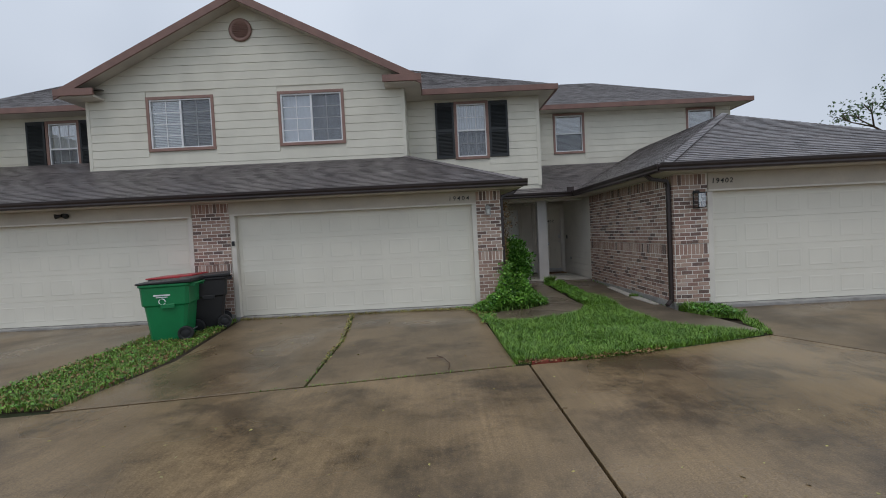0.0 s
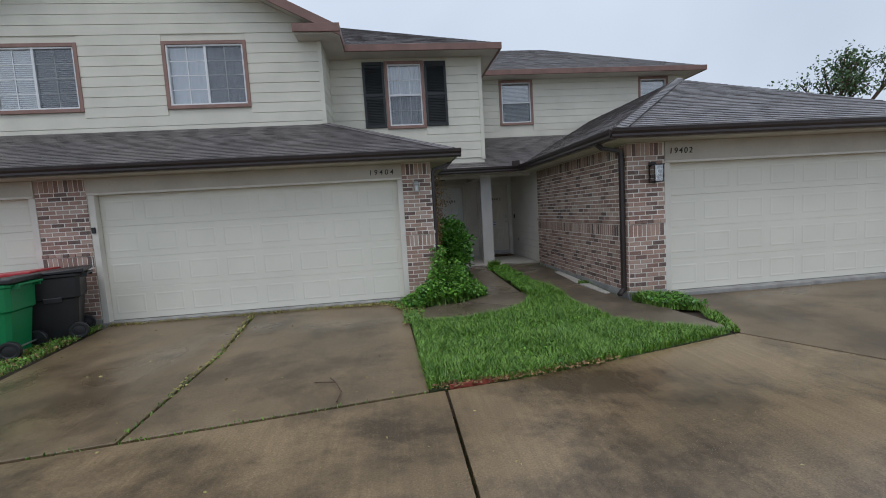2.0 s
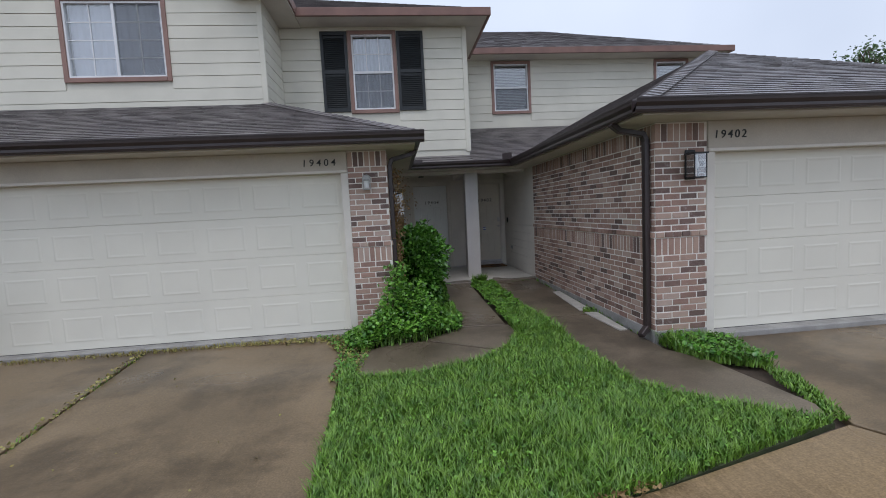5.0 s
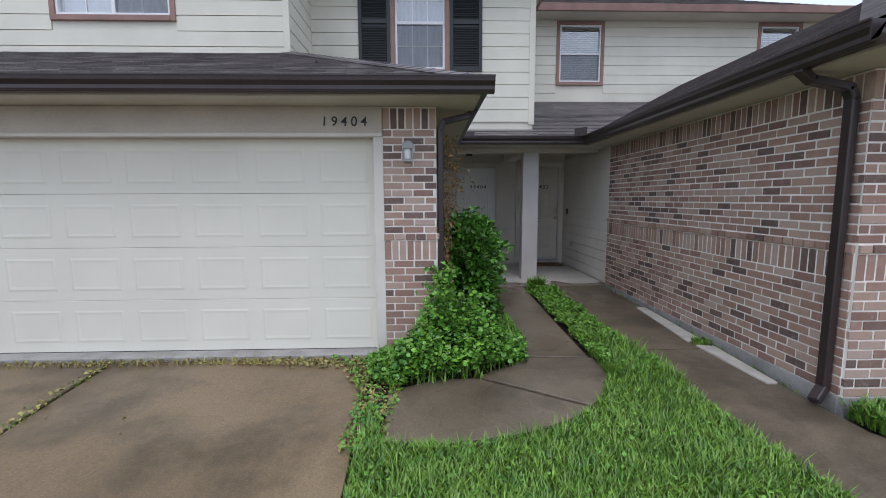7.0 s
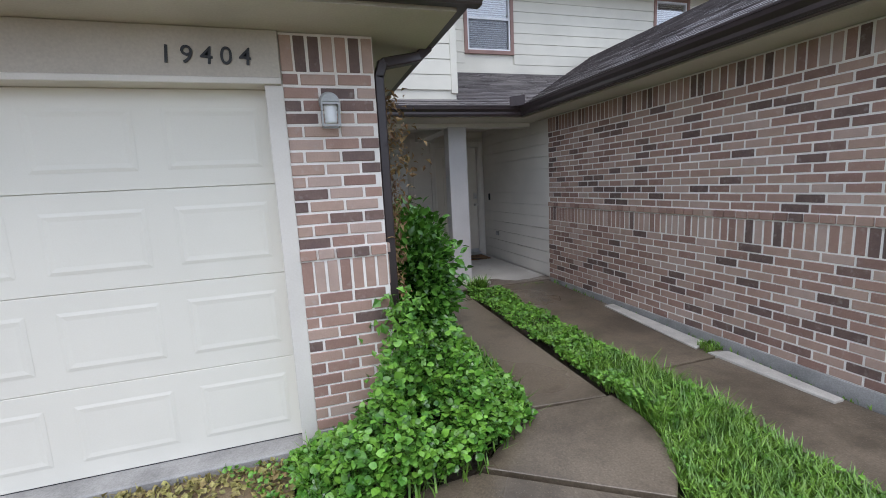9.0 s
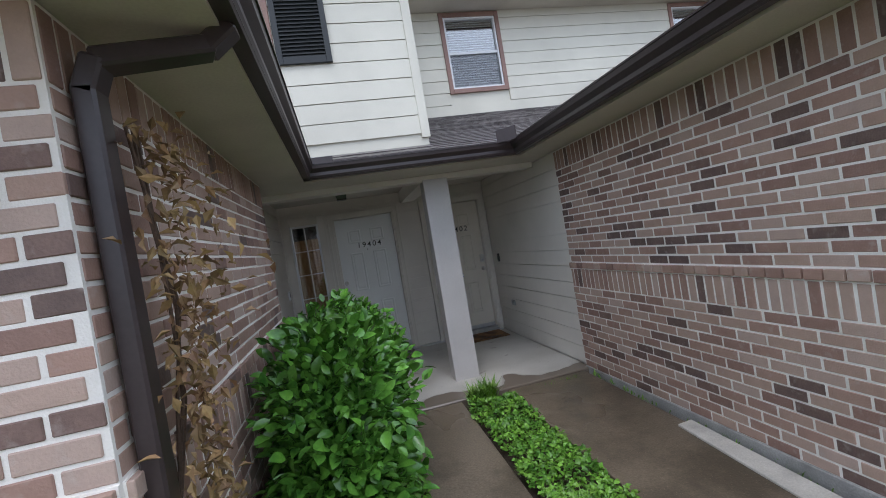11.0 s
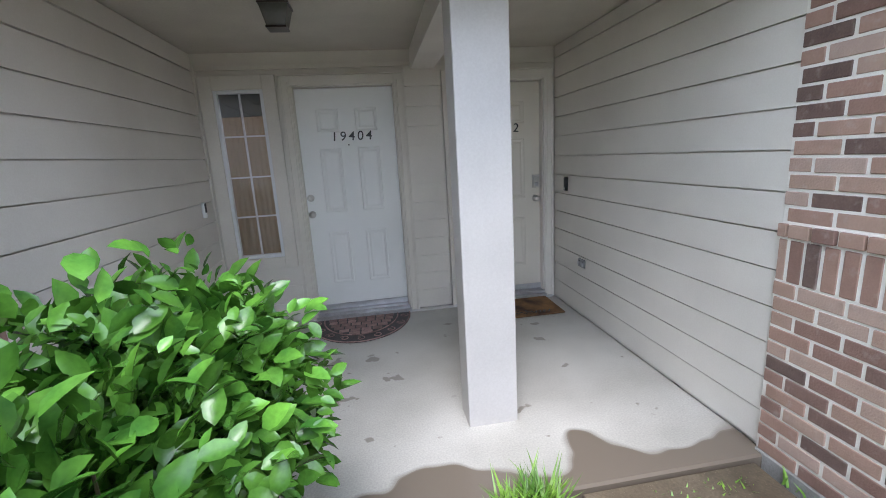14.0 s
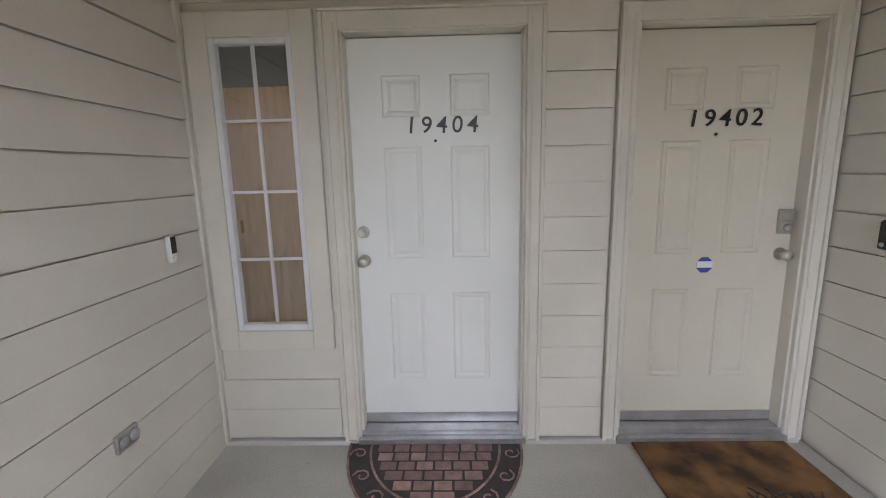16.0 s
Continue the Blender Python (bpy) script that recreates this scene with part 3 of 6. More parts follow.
# ---- passage, porch ----
wall_pl = wall("wall_passage_left", PASS_L, YG + 0.14, 12.1, -0.1, TOP, [], 0.12, M_MORTAR, "brick side wall of the garage beside the path")
wall_pr = wall("wall_passage_right", PASS_R, YRG + 0.14, 12.25, -0.1, TOP, [], 0.14, M_MORTAR, "brick side wall of the garage beside the path")
wall_pol = wall("wall_porch_left", PORCH_L, 12.08, YD, 0.0, 2.62, [], 0.1, M_PORCH, "beige lap siding side wall of the porch")
wall_por = wall("wall_porch_right", PORCH_R, 12.25, YD, 0.0, 2.62, [], 0.1, M_PORCH, "beige lap siding side wall of the porch")
siding(wall_pol, PORCH_L, 12.1, YD - 0.03, 0.0825, 2.6, [], M_PORCH, 0.1825, seed=3, gap=0.0085)
siding(wall_por, PORCH_R, 12.25, YD - 0.03, 0.1275, 2.6, [], M_PORCH, 0.1815, seed=4, gap=0.0085)
D1, D2 = (1.95, 2.873), (3.40, 4.318)
door_holes = [(1.93, 2.893, 0.12, 2.32), (3.38, 4.335, 0.12, 2.32), (1.30, 1.72, 0.78, 2.30)]
wall_door = wall("wall_doors", DOORS, 1.05, 4.5, 0.0, 2.62, door_holes, 0.16, M_PORCH, "beige lap siding wall with two front doors")
siding(wall_door, DOORS, 1.15, 4.43, 0.1375, 2.5, [(1.19, 2.965, 0.65, 2.45), (1.84, 2.965, 0, 2.45), (3.30, 4.412, 0, 2.45)], M_PORCH, 0.1785, seed=5, gap=0.005)
make("base_curb", lambda bm: bm_pbox(bm, DOORS, 1.15, 4.40, 0.09, 0.125, 0, 0.045), M_POST, wall_door, 0.006)
make("corner_trim", lambda bm: bm_pbox(bm, DOORS, 1.15, 1.185, 0.11, 2.5, 0.0, 0.05), M_PORCH, wall_door, 0.004)


def casing(P, u0, u1, top, bottom, mat):
    """Moulded door surround with stepped jambs."""
    for a, b, s in ((u0 - 0.088, u0 + 0.004, 1), (u1 - 0.004, u1 + 0.088, -1)):
        def fill(bm, a=a, b=b, s=s):
            bm_pbox(bm, P, a, b, bottom, top + 0.09, 0, 0.034)
            o = a if s > 0 else b
            for k, (w, d) in enumerate(((0.022, 0.046), (0.012, 0.041))):
                c = o + s * (0.0 if k == 0 else 0.062)
                bm_pbox(bm, P, min(c, c + s * w), max(c, c + s * w), bottom, top + 0.088 - 0.05 * k, 0.03, d)
            i = b if s > 0 else a
            bm_pbox(bm, P, min(i, i + s * 0.014), max(i, i + s * 0.014), bottom, top + 0.01, -0.10, 0.012)
        make("jamb", fill, mat, wall_door, 0.003)

    def head(bm):
        bm_pbox(bm, P, u0 + 0.004, u1 - 0.004, top + 0.008, top + 0.089, 0, 0.034)
        bm_pbox(bm, P, u0 - 0.088, u1 + 0.088, top + 0.09, top + 0.106, 0, 0.05)
        bm_pbox(bm, P, u0 + 0.02, u1 - 0.02, top, top + 0.014, -0.10, 0.012)
        # unseen strips behind the leaf, added to stop hall light leaking round it
        bm_pbox(bm, P, u0 - 0.03, u1 + 0.03, top - 0.03, top + 0.04, -0.15, -0.118)
        bm_pbox(bm, P, u0 - 0.03, u0 + 0.03, bottom, top - 0.03, -0.15, -0.118)
        bm_pbox(bm, P, u1 - 0.03, u1 + 0.03, bottom, top - 0.03, -0.15, -0.118)
    make("door_head", head, mat, wall_door, 0.003)


casing(DOORS, *D1, 2.305, 0.12, M_TRIM)
casing(DOORS, *D2, 2.306, 0.12, M_TRIM)


def digits(parent, P, text, u, z, size, gap, d, lean=0):
    """House numbers, each a raised figure."""
    for i, ch in enumerate(text):
        c = bpy.data.curves.new("figure", "FONT")
        c.body = ch
        c.size = 0.142
        c.extrude = 0.004
        c.offset = 0.0005
        c.align_x = "CENTER"
        tmp = bpy.data.objects.new("tmp", c)
        scene.collection.objects.link(tmp)
        dg = bpy.context.evaluated_depsgraph_get()
        me = bpy.data.meshes.new_from_object(tmp.evaluated_get(dg))
        bpy.data.objects.remove(tmp)
        me.materials.clear()
        me.materials.append(M_BLACK)
        ob = new("figure", me)
        m = P.matrix(u + i * gap, z, d) @ pose(0, 0, 0, 90, 0, 0) @ Matrix.Shear("XZ", 4, (0, 0))
        if parent:
            ob.parent = parent
            m = parent.matrix_basis.inverted() @ m
        ob.matrix_basis = m @ pose(0, 0, 0, 0, 0, -6) @ Matrix.Scale(size / 0.1, 4)
    return parent


def front_door(P, d, mat, text, knob_left, label):
    u0, u1 = d
    z0, z1 = 0.178, 2.30
    w, h = u1 - u0 - 0.008, z1 - z0
    door = base("front_door", P.matrix(u0 + 0.004, z0, -0.07), label, "door", "front doors")

    def leaf(bm):
        bm_box(bm, 0, w, 0, 0.045, 0, h)
    make("leaf", leaf, mat, door, 0.003)
    cols = ((0.20, 0.42), (0.585, 0.81))
    rows = ((0.128, 0.371), (0.463, 0.745), (0.816, 0.914))
    for a, b in cols:
        for c, e in rows:
            def pan(bm, a=a * w, b=b * w, c=c * h, e=e * h):
                def ring(i, y):
                    return [bm.verts.new(q) for q in ((a + i, y, c + i), (b - i, y, c + i), (b - i, y, e - i), (a + i, y, e - i))]
                rs = [ring(0, 0.0005), ring(0.008, -0.007), ring(0.02, -0.006), ring(0.032, 0.0004 - 0.001), ring(0.05, -0.005)]
                for r, s in zip(rs, rs[1:]):
                    for k in range(4):
                        bm.faces.new((r[k], r[(k + 1) % 4], s[(k + 1) % 4], s[k]))
                bm.faces.new(rs[-1])
            make("panel", pan, mat, door)
    kx = 0.052 if knob_left else w - 0.06
    make("door_knob", lambda bm: bm_lathe(bm, [(0.034, 0), (0.034, 0.008), (0.013, 0.014), (0.012, 0.035), (0.026, 0.044), (0.029, 0.058), (0.022, 0.07), (0.008, 0.073)], pose(kx, 0, 0.975, 90, 0, 0), 20), M_NICKEL, door, 0, True)
    if knob_left:
        make("deadbolt", lambda bm: bm_lathe(bm, [(0.034, 0), (0.032, 0.014), (0.022, 0.018), (0.02, 0.013), (0.006, 0.013)], pose(kx, 0, 1.132, 90, 0, 0), 20), M_NICKEL, door, 0, True)
    else:
        make("keypad_lock", lambda bm: (bm_box(bm, kx - 0.036, kx + 0.036, -0.028, 0.0, 1.085, 1.215), bm_box(bm, kx - 0.026, kx + 0.026, -0.034, -0.026, 1.155, 1.2)), M_NICKEL, door, 0.008)
        make("lock_turn", lambda bm: bm_lathe(bm, [(0.02, 0.02), (0.019, 0.042), (0.006, 0.044)], pose(kx, 0, 1.12, 90, 0, 0), 16), M_ALU, door, 0, True)
    make("peephole", lambda bm: bm_lathe(bm, [(0.008, 0), (0.007, 0.006), (0.003, 0.006)], pose(w / 2, 0, 1.609, 90, 0, 0), 10), M_BLACK, door, 0, True)
    digits(door, P, text, u0 + w * 0.365, z0 + 1.649, 0.084, 0.080, -0.060)
    make("sweep", lambda bm: bm_box(bm, 0.0, w, -0.010, 0.0, 0.002, 0.058), M_ALU, door, 0.002)
    thr = make("threshold", lambda bm: (bm_pbox(bm, P, u0 - 0.01, u1 + 0.01, 0.145, 0.176, -0.14, 0.02), bm_pbox(bm, P, u0 - 0.01, u1 + 0.01, 0.104, 0.145, -0.14, 0.055)), M_ALU, wall_door, 0.004)
    return door


door_white = front_door(DOORS, D1, M_DOORW, "19404", True, "closed white six-panel front door with black numbers")
door_cream = front_door(DOORS, D2, M_DOORB, "19402", False, "closed cream six-panel front door with keypad lock")
make("security_sticker", lambda bm: bm_lathe(bm, [(0.046, 0), (0.046, 0.0015)], pose(0.455, 0, 0.919, 90, 22.5, 0), 8), M_BLUE, door_cream)
make("sticker_band", lambda bm: bm_box(bm, 0.455 - 0.042, 0.455 + 0.042, -0.0035, -0.0012, 0.904, 0.939), M_WHITE, door_cream)


# sidelight window beside the white door
sl = base("sidelight_window", DOORS.matrix(1.195, 0.675, 0), "narrow sidelight window with white grid and tan curtain", "window")
make("frame", lambda bm: [bm_box(bm, a, b, -0.03, 0.0, c, d) for a, b, c, d in ((0, 0.11, 0, 1.74), (0.525, 0.638, 0, 1.74), (0.11, 0.525, 0, 0.11), (0.11, 0.525, 1.62, 1.74))], M_TRIM, sl, 0.004)
make("sash", lambda bm: [bm_box(bm, a, b, -0.02, 0.03, c, d) for a, b, c, d in ((0.11, 0.14, 0.11, 1.62), (0.495, 0.525, 0.11, 1.62), (0.14, 0.495, 0.11, 0.145), (0.14, 0.495, 1.59, 1.62))], M_VINYL, sl, 0.004)
make("glazing_bar", lambda bm: [bm_box(bm, a, b, 0.004, 0.02, c, d) for a, b, c, d in ((0.31, 0.325, 0.145, 1.59), *[(0.14, 0.495, 0.145 + k * 0.361 - 0.007, 0.145 + k * 0.361 + 0.007) for k in (1, 2, 3)])], M_VINYL, sl)
make("pane", lambda bm: bm_box(bm, 0.14, 0.495, 0.022, 0.026, 0.145, 1.59), M_GLASS, sl).visible_shadow = False


def curtain_fill(bm):
    n = 40
    pts = [(0.115 + 0.405 * i / n, 0.075 + 0.008 * math.sin(i * 1.3), 0.0) for i in range(n + 1)]
    a = [bm.verts.new((x, y, 0.115)) for x, y, _ in pts]
    b = [bm.verts.new((x, y, 1.615)) for x, y, _ in pts]
    for i in range(n):
        bm.faces.new((a[i], a[i + 1], b[i + 1], b[i]))


make("curtain", curtain_fill, M_CURTAIN, sl, 0, True)
make("valance", lambda bm: bm_box(bm, 0.115, 0.52, 0.034, 0.055, 1.40, 1.615), M_VALANCE, sl, 0.004)

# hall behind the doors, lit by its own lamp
hall = structure("hall_walls", lambda bm: [bm_box(bm, *q) for q in ((1.0, 4.6, 17.0, 17.1, 0, 2.7), (0.9, 1.0, 14.97, 17.1, 0, 2.7), (4.55, 4.65, 14.97, 17.1, 0, 2.7), (0.9, 4.65, 14.97, 17.1, -0.05, 0.0))], M_ROOM, "added dim grey hall walls behind the doors")
hall_lamp = new("hall_lamp_light", bpy.data.lights.new("hall_lamp_light", "POINT"))
hall_lamp.data.energy = 3.5
hall_lamp.data.shadow_soft_size = 0.08
hall_lamp.data.color = (1.0, 0.72, 0.42)
hall_lamp.location = (1.7, 16.3, 2.25)

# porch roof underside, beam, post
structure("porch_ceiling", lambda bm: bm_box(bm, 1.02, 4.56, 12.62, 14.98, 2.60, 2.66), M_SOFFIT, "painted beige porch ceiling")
structure("porch_beam", lambda bm: (bm_box(bm, 1.16, 4.40, 12.768, 12.96, 2.425, 2.60), bm_box(bm, 3.03, 3.25, 12.96, YD - 0.02, 2.425, 2.60)), M_PORCH, "boxed beige beam across the porch front", 0.004)
structure("porch_post", lambda bm: bm_box(bm, 3.03, 3.318, 12.76, 12.965, 0.095, 2.44), M_POST, "square off-white painted porch post", 0.004)

# ---- upper storey ----
UP = 5.55
SOFF = 5.52
gw = [(-7.41, -5.65, 4.13, 5.55), (-3.99, -2.25, 4.13, 5.55)]
AX, AZ, GS = -4.80, 7.93, 0.497                # gable apex


def gable_limit(z, top):
    lo = max(-8.95, AX - (AZ - 0.12 - z) / GS)
    hi = min(-0.68, AX + (AZ - 0.12 - z) / GS)
    return lo, hi


def inset(h, e=0.07):
    return (h[0] + e, h[1] - e, h[2] + e, h[3] - e)


wall_gable = wall("wall_gable", GABLE, -8.95, -0.68, 3.3, 5.75, [inset(h) for h in gw], 0.15, M_SIDING, "cream lap siding gable wall of the upper storey")


def tri(bm):
    a, b, c = (-8.93, 5.75), (-0.70, 5.75), (AX, AZ - 0.12)
    f = [bm.verts.new((x, YW, z)) for x, z in (a, b, c)]
    k = [bm.verts.new((x, YW + 0.15, z)) for x, z in (a, b, c)]
    bm.faces.new(f)
    bm.faces.new(k[::-1])
    for i in range(3):
        bm.faces.new((f[i], f[(i + 1) % 3], k[(i + 1) % 3], k[i]))


make("gable_peak", tri, M_SIDING, wall_gable)
siding(wall_gable, GABLE, -8.95, -0.68, 3.58, 7.6, gw, M_SIDING, 0.212, gable_limit, 6)
for u in (-8.97, -0.75):
    make("corner_board", lambda bm: bm_pbox(bm, GABLE, u, u + 0.09, 3.5, 5.62, 0.0, 0.03), M_SIDING, wall_gable, 0.003)
mw = [(0.69, 1.69, 3.76, 5.44)]
wall_mid = wall("wall_middle", MID, -0.7, 3.17, 2.7, 5.6, [inset(h) for h in mw], 0.15, M_SIDING, "cream lap siding wall of the upper storey")
siding(wall_mid, MID, -0.66, 3.09, 2.95, 5.5, mw, M_SIDING, 0.212, seed=7)
make("corner_board", lambda bm: bm_pbox(bm, MID, 3.09, 3.19, 2.9, 5.55, 0.0, 0.03), M_SIDING, wall_mid, 0.003)
lw = [(-11.1, -10.13, 3.8, 5.41)]
wall_lw = wall("wall_left_wing", MID, -13.0, -8.93, 2.7, 5.6, [inset(h) for h in lw], 0.15, M_SIDING, "cream lap siding wall of the upper storey")
siding(wall_lw, MID, -13.0, -8.95, 2.95, 5.5, lw, M_SIDING, 0.212, seed=8)
SIDE_G = Plane("east", -0.68)
wall_sg = wall("wall_gable_side", SIDE_G, YW + 0.15, YM, 2.7, 5.7, [], 0.15, M_SIDING, "cream lap siding return wall")
siding(wall_sg, SIDE_G, YW, YM, 3.4, 5.6, [], M_SIDING, 0.212, seed=9)
SIDE_M = Plane("east", 3.17)
wall_sm = wall("wall_middle_side", SIDE_M, YM + 0.15, YR, 2.7, 5.7, [], 0.15, M_SIDING, "cream lap siding return wall")
siding(wall_sm, SIDE_M, YM, YR, 2.95, 5.6, [], M_SIDING, 0.212, seed=10)
rw = [(4.28, 5.39, 4.21, 5.62), (9.0, 10.05, 4.21, 5.62)]
wall_r = wall("wall_right_upper", RIGHT, 3.17, 10.6, 2.7, 5.75, [inset(h) for h in rw], 0.15, M_SIDING, "cream lap siding wall of the upper storey")
siding(wall_r, RIGHT, 3.2, 10.55, 3.6, 5.7, rw, M_SIDING, 0.212, seed=11)
# rear and outer walls that close the houses
structure("wall_rear", lambda bm: [bm_box(bm, *q) for q in ((-13.0, 10.6, 22.0, 22.15, -0.1, 5.7), (-13.1, -13.0, 9.2, 22.15, -0.1, 5.7), (10.45, 10.6, 15.35, 22.0, -0.1, 5.7), (10.45, 10.6, 8.04, 15.2, -0.1, TOP))], M_SIDING, "plain siding rear and end walls")
# rooms added to close the house, their gloom put into the grey
structure("floor_upper", lambda bm: (bm_box(bm, -12.9, 1.0, 12.9, 21.9, 2.85, 2.92), bm_box(bm, -8.7, -0.9, 11.7, 12.9, 2.95, 3.0), bm_box(bm, 1.0, 10.4, 15.4, 21.9, 2.85, 2.92)), M_ROOM, "added dim grey upper storey floor")
structure("partition", lambda bm: (bm_box(bm, -12.9, 10.4, 17.2, 17.3, 2.92, 5.6), bm_box(bm, -8.9, -8.8, 12.9, 17.2, 2.92, 5.6), bm_box(bm, -4.85, -4.75, 11.7, 17.2, 2.92, 5.6)), M_ROOM, "added dim grey inner partition walls")


def window(P, hole, style, blind, group, label):
    """Casing, vinyl frame, sashes with a grid, panes and a blind behind."""
    u0, u1, z0, z1 = hole
    w, h = u1 - u0, z1 - z0
    win = base("window", P.matrix(u0, z0, 0), label, "window", group)
    c = 0.075
    make("casing", lambda bm: [bm_box(bm, *q) for q in ((0, c, -0.04, 0, 0, h), (w - c, w, -0.04, 0, 0, h), (c, w - c, -0.04, 0, h - c, h), (c, w - c, -0.048, 0, 0, c))], M_CASING, win, 0.004)
    f = 0.035
    make("frame", lambda bm: [bm_box(bm, *q) for q in ((c, c + f, -0.02, 0.06, c, h - c), (w - c - f, w - c, -0.02, 0.06, c, h - c), (c + f, w - c - f, -0.02, 0.06, h - c - f, h - c), (c + f, w - c - f, -0.02, 0.06, c, c + f))], M_VINYL, win, 0.004)
    a, b, lo, hi = c + f, w - c - f, c + f, h - c - f
    if style == "slide":
        make("meeting_rail", lambda bm: bm_box(bm, w / 2 - 0.025, w / 2 + 0.025, -0.012, 0.05, lo, hi), M_VINYL, win, 0.003)
        halves = ((a, w / 2 - 0.025, lo, hi), (w / 2 + 0.025, b, lo, hi))
        grid = (2, 4)
    else:
        make("meeting_rail", lambda bm: bm_box(bm, a, b, -0.012, 0.05, h / 2 - 0.025, h / 2 + 0.025), M_VINYL, win, 0.003)
        halves = ((a, b, lo, h / 2 - 0.025), (a, b, h / 2 + 0.025, hi))
        grid = (3, 2)
    p, q, r, s = halves[1] if style == "slide" else halves[0]
    make("insect_screen", lambda bm: bm_box(bm, p, q, -0.004, -0.002, r, s), M_SCREEN, win)
    for p, q, r, s in halves:
        if blind != "plain":
            def bars(bm, p=p, q=q, r=r, s=s):
                for i in range(1, grid[0]):
                    x = p + (q - p) * i / grid[0]
                    bm_box(bm, x - 0.009, x + 0.009, 0.014, 0.022, r, s)
                for j in range(1, grid[1]):
                    z = r + (s - r) * j / grid[1]
                    bm_box(bm, p, q, 0.0145, 0.0215, z - 0.009, z + 0.009)
            make("glazing_bar", bars, M_VINYL, win)
        make("pane", lambda bm: bm_box(bm, p, q, 0.024, 0.028, r, s), M_GLASS, win).visible_shadow = False
    if blind in ("slats", "plain", "half"):
        def slats(bm):
            z = hi - 0.02
            while z > (lo if blind != "half" else h / 2):
                bm_hull(bm, [(x, 0.085 + dy + t, z + dz + t) for x in (a, b) for dy, dz in ((0, 0), (0.02, 0.024)) for t in (0, 0.002)])
                z -= 0.042
        make("blind", slats, M_BLIND, win)
    # cloth added behind the panes to brighten them like reflected sky
    if blind == "sheer":
        def sheer(bm):
            k = 60
            x = [a + (b - a) * i / k for i in range(k + 1)]
            f = [[bm.verts.new((v, 0.11 + 0.008 * math.sin(i * 1.1), z)) for i, v in enumerate(x)] for z in (lo, hi)]
            for i in range(k):
                bm.faces.new((f[0][i], f[0][i + 1], f[1][i + 1], f[1][i]))
        make("sheer_curtain", sheer, M_SHEER, win, 0, True)
    return win


window(GABLE, gw[0], "slide", "slats", "upper windows", "brown-cased sliding window with white blinds")
window(GABLE, gw[1], "slide", "sheer", "upper windows", "brown-cased sliding window with white grids")
window(MID, mw[0], "hung", "sheer", "upper windows", "brown-cased sash window with white grids")
window(MID, lw[0], "hung", "sheer", "upper windows", "brown-cased sash window with white grids")
window(RIGHT, rw[0], "hung", "plain", "upper windows", "brown-cased sash window with white blinds")
window(RIGHT, rw[1], "hung", "plain", "upper windows", "brown-cased sash window with white blinds")


def shutter(P, u0, u1, z0, z1):
    s = base("shutter", P.matrix(u0, z0, 0.02), "black louvred window shutter on siding", "shutter", "window shutters")
    w, h = u1 - u0, z1 - z0
    make("frame", lambda bm: [bm_box(bm, *q) for q in ((0, 0.06, -0.035, 0, 0, h), (w - 0.06, w, -0.035, 0, 0, h), (0.06, w - 0.06, -0.035, 0, 0, 0.08), (0.06, w - 0.06, -0.035, 0, h - 0.08, h), (0.06, w - 0.06, -0.035, 0, h / 2 - 0.04, h / 2 + 0.04), (0.06, w - 0.06, -0.01, 0, 0.08, h - 0.08))], M_SHUTTER, s, 0.003)

    def louvres(bm):
        z = 0.1
        while z < h - 0.12:
            if abs(z + 0.02 - h / 2) > 0.07:
                bm_hull(bm, [(x, -0.008 + dy, z + dz + t) for x in (0.06, w - 0.06) for dy, dz in ((-0.022, 0), (0, 0.03)) for t in (0, 0.006)])
            z += 0.04
    make("louvres", louvres, M_SHUTTER, s)


for a, b, z0, z1 in ((0.14, 0.68, 3.8, 5.42), (1.70, 2.26, 3.8, 5.42), (-11.64, -11.11, 3.8, 5.40), (-10.12, -9.6, 3.8, 5.40)):
    shutter(MID, a, b, z0, z1)

vent = base("gable_vent", GABLE.matrix(AX - 0.03, 7.17, 0.02), "round brown louvred gable vent", "vent")
make("ring", lambda bm: bm_lathe(bm, [(0.2, 0), (0.29, 0), (0.30, 0.03), (0.27, 0.05), (0.22, 0.045), (0.2, 0.02)], pose(0, 0, 0, 90, 0, 0), 32), M_CASING, vent, 0, True)
make("louvres", lambda bm: [bm_hull(bm, [(x, -0.005 + dy, z + dz + t) for x in (-math.sqrt(0.0484 - z * z), math.sqrt(0.0484 - z * z)) for dy, dz in ((-0.04, 0), (-0.01, 0.03)) for t in (0, 0.006)]) for z in (-0.17, -0.125, -0.08, -0.035, 0.01, 0.055, 0.10, 0.145)], M_CASING, vent)

# ---- roofs ----
GX0, GX1 = -14.0, 1.78
PE = 12.24                                    # porch eave
GY = 8.75
SL, SP, SR = 0.39, 0.41, 0.49
RX, RY = 4.0, 7.45                            # right garage eave corner
PK = (7.35, 10.85)                             # its peak


def zl(y):
    return EAVE + SL * (y - GY)


def zp(y):
    return EAVE + SP * (y - PE)


def zr(d):
    return EAVE + SR * d


def tri_slope(bm, pts, thick=0.05):
    bm_slab(bm, pts, thick)


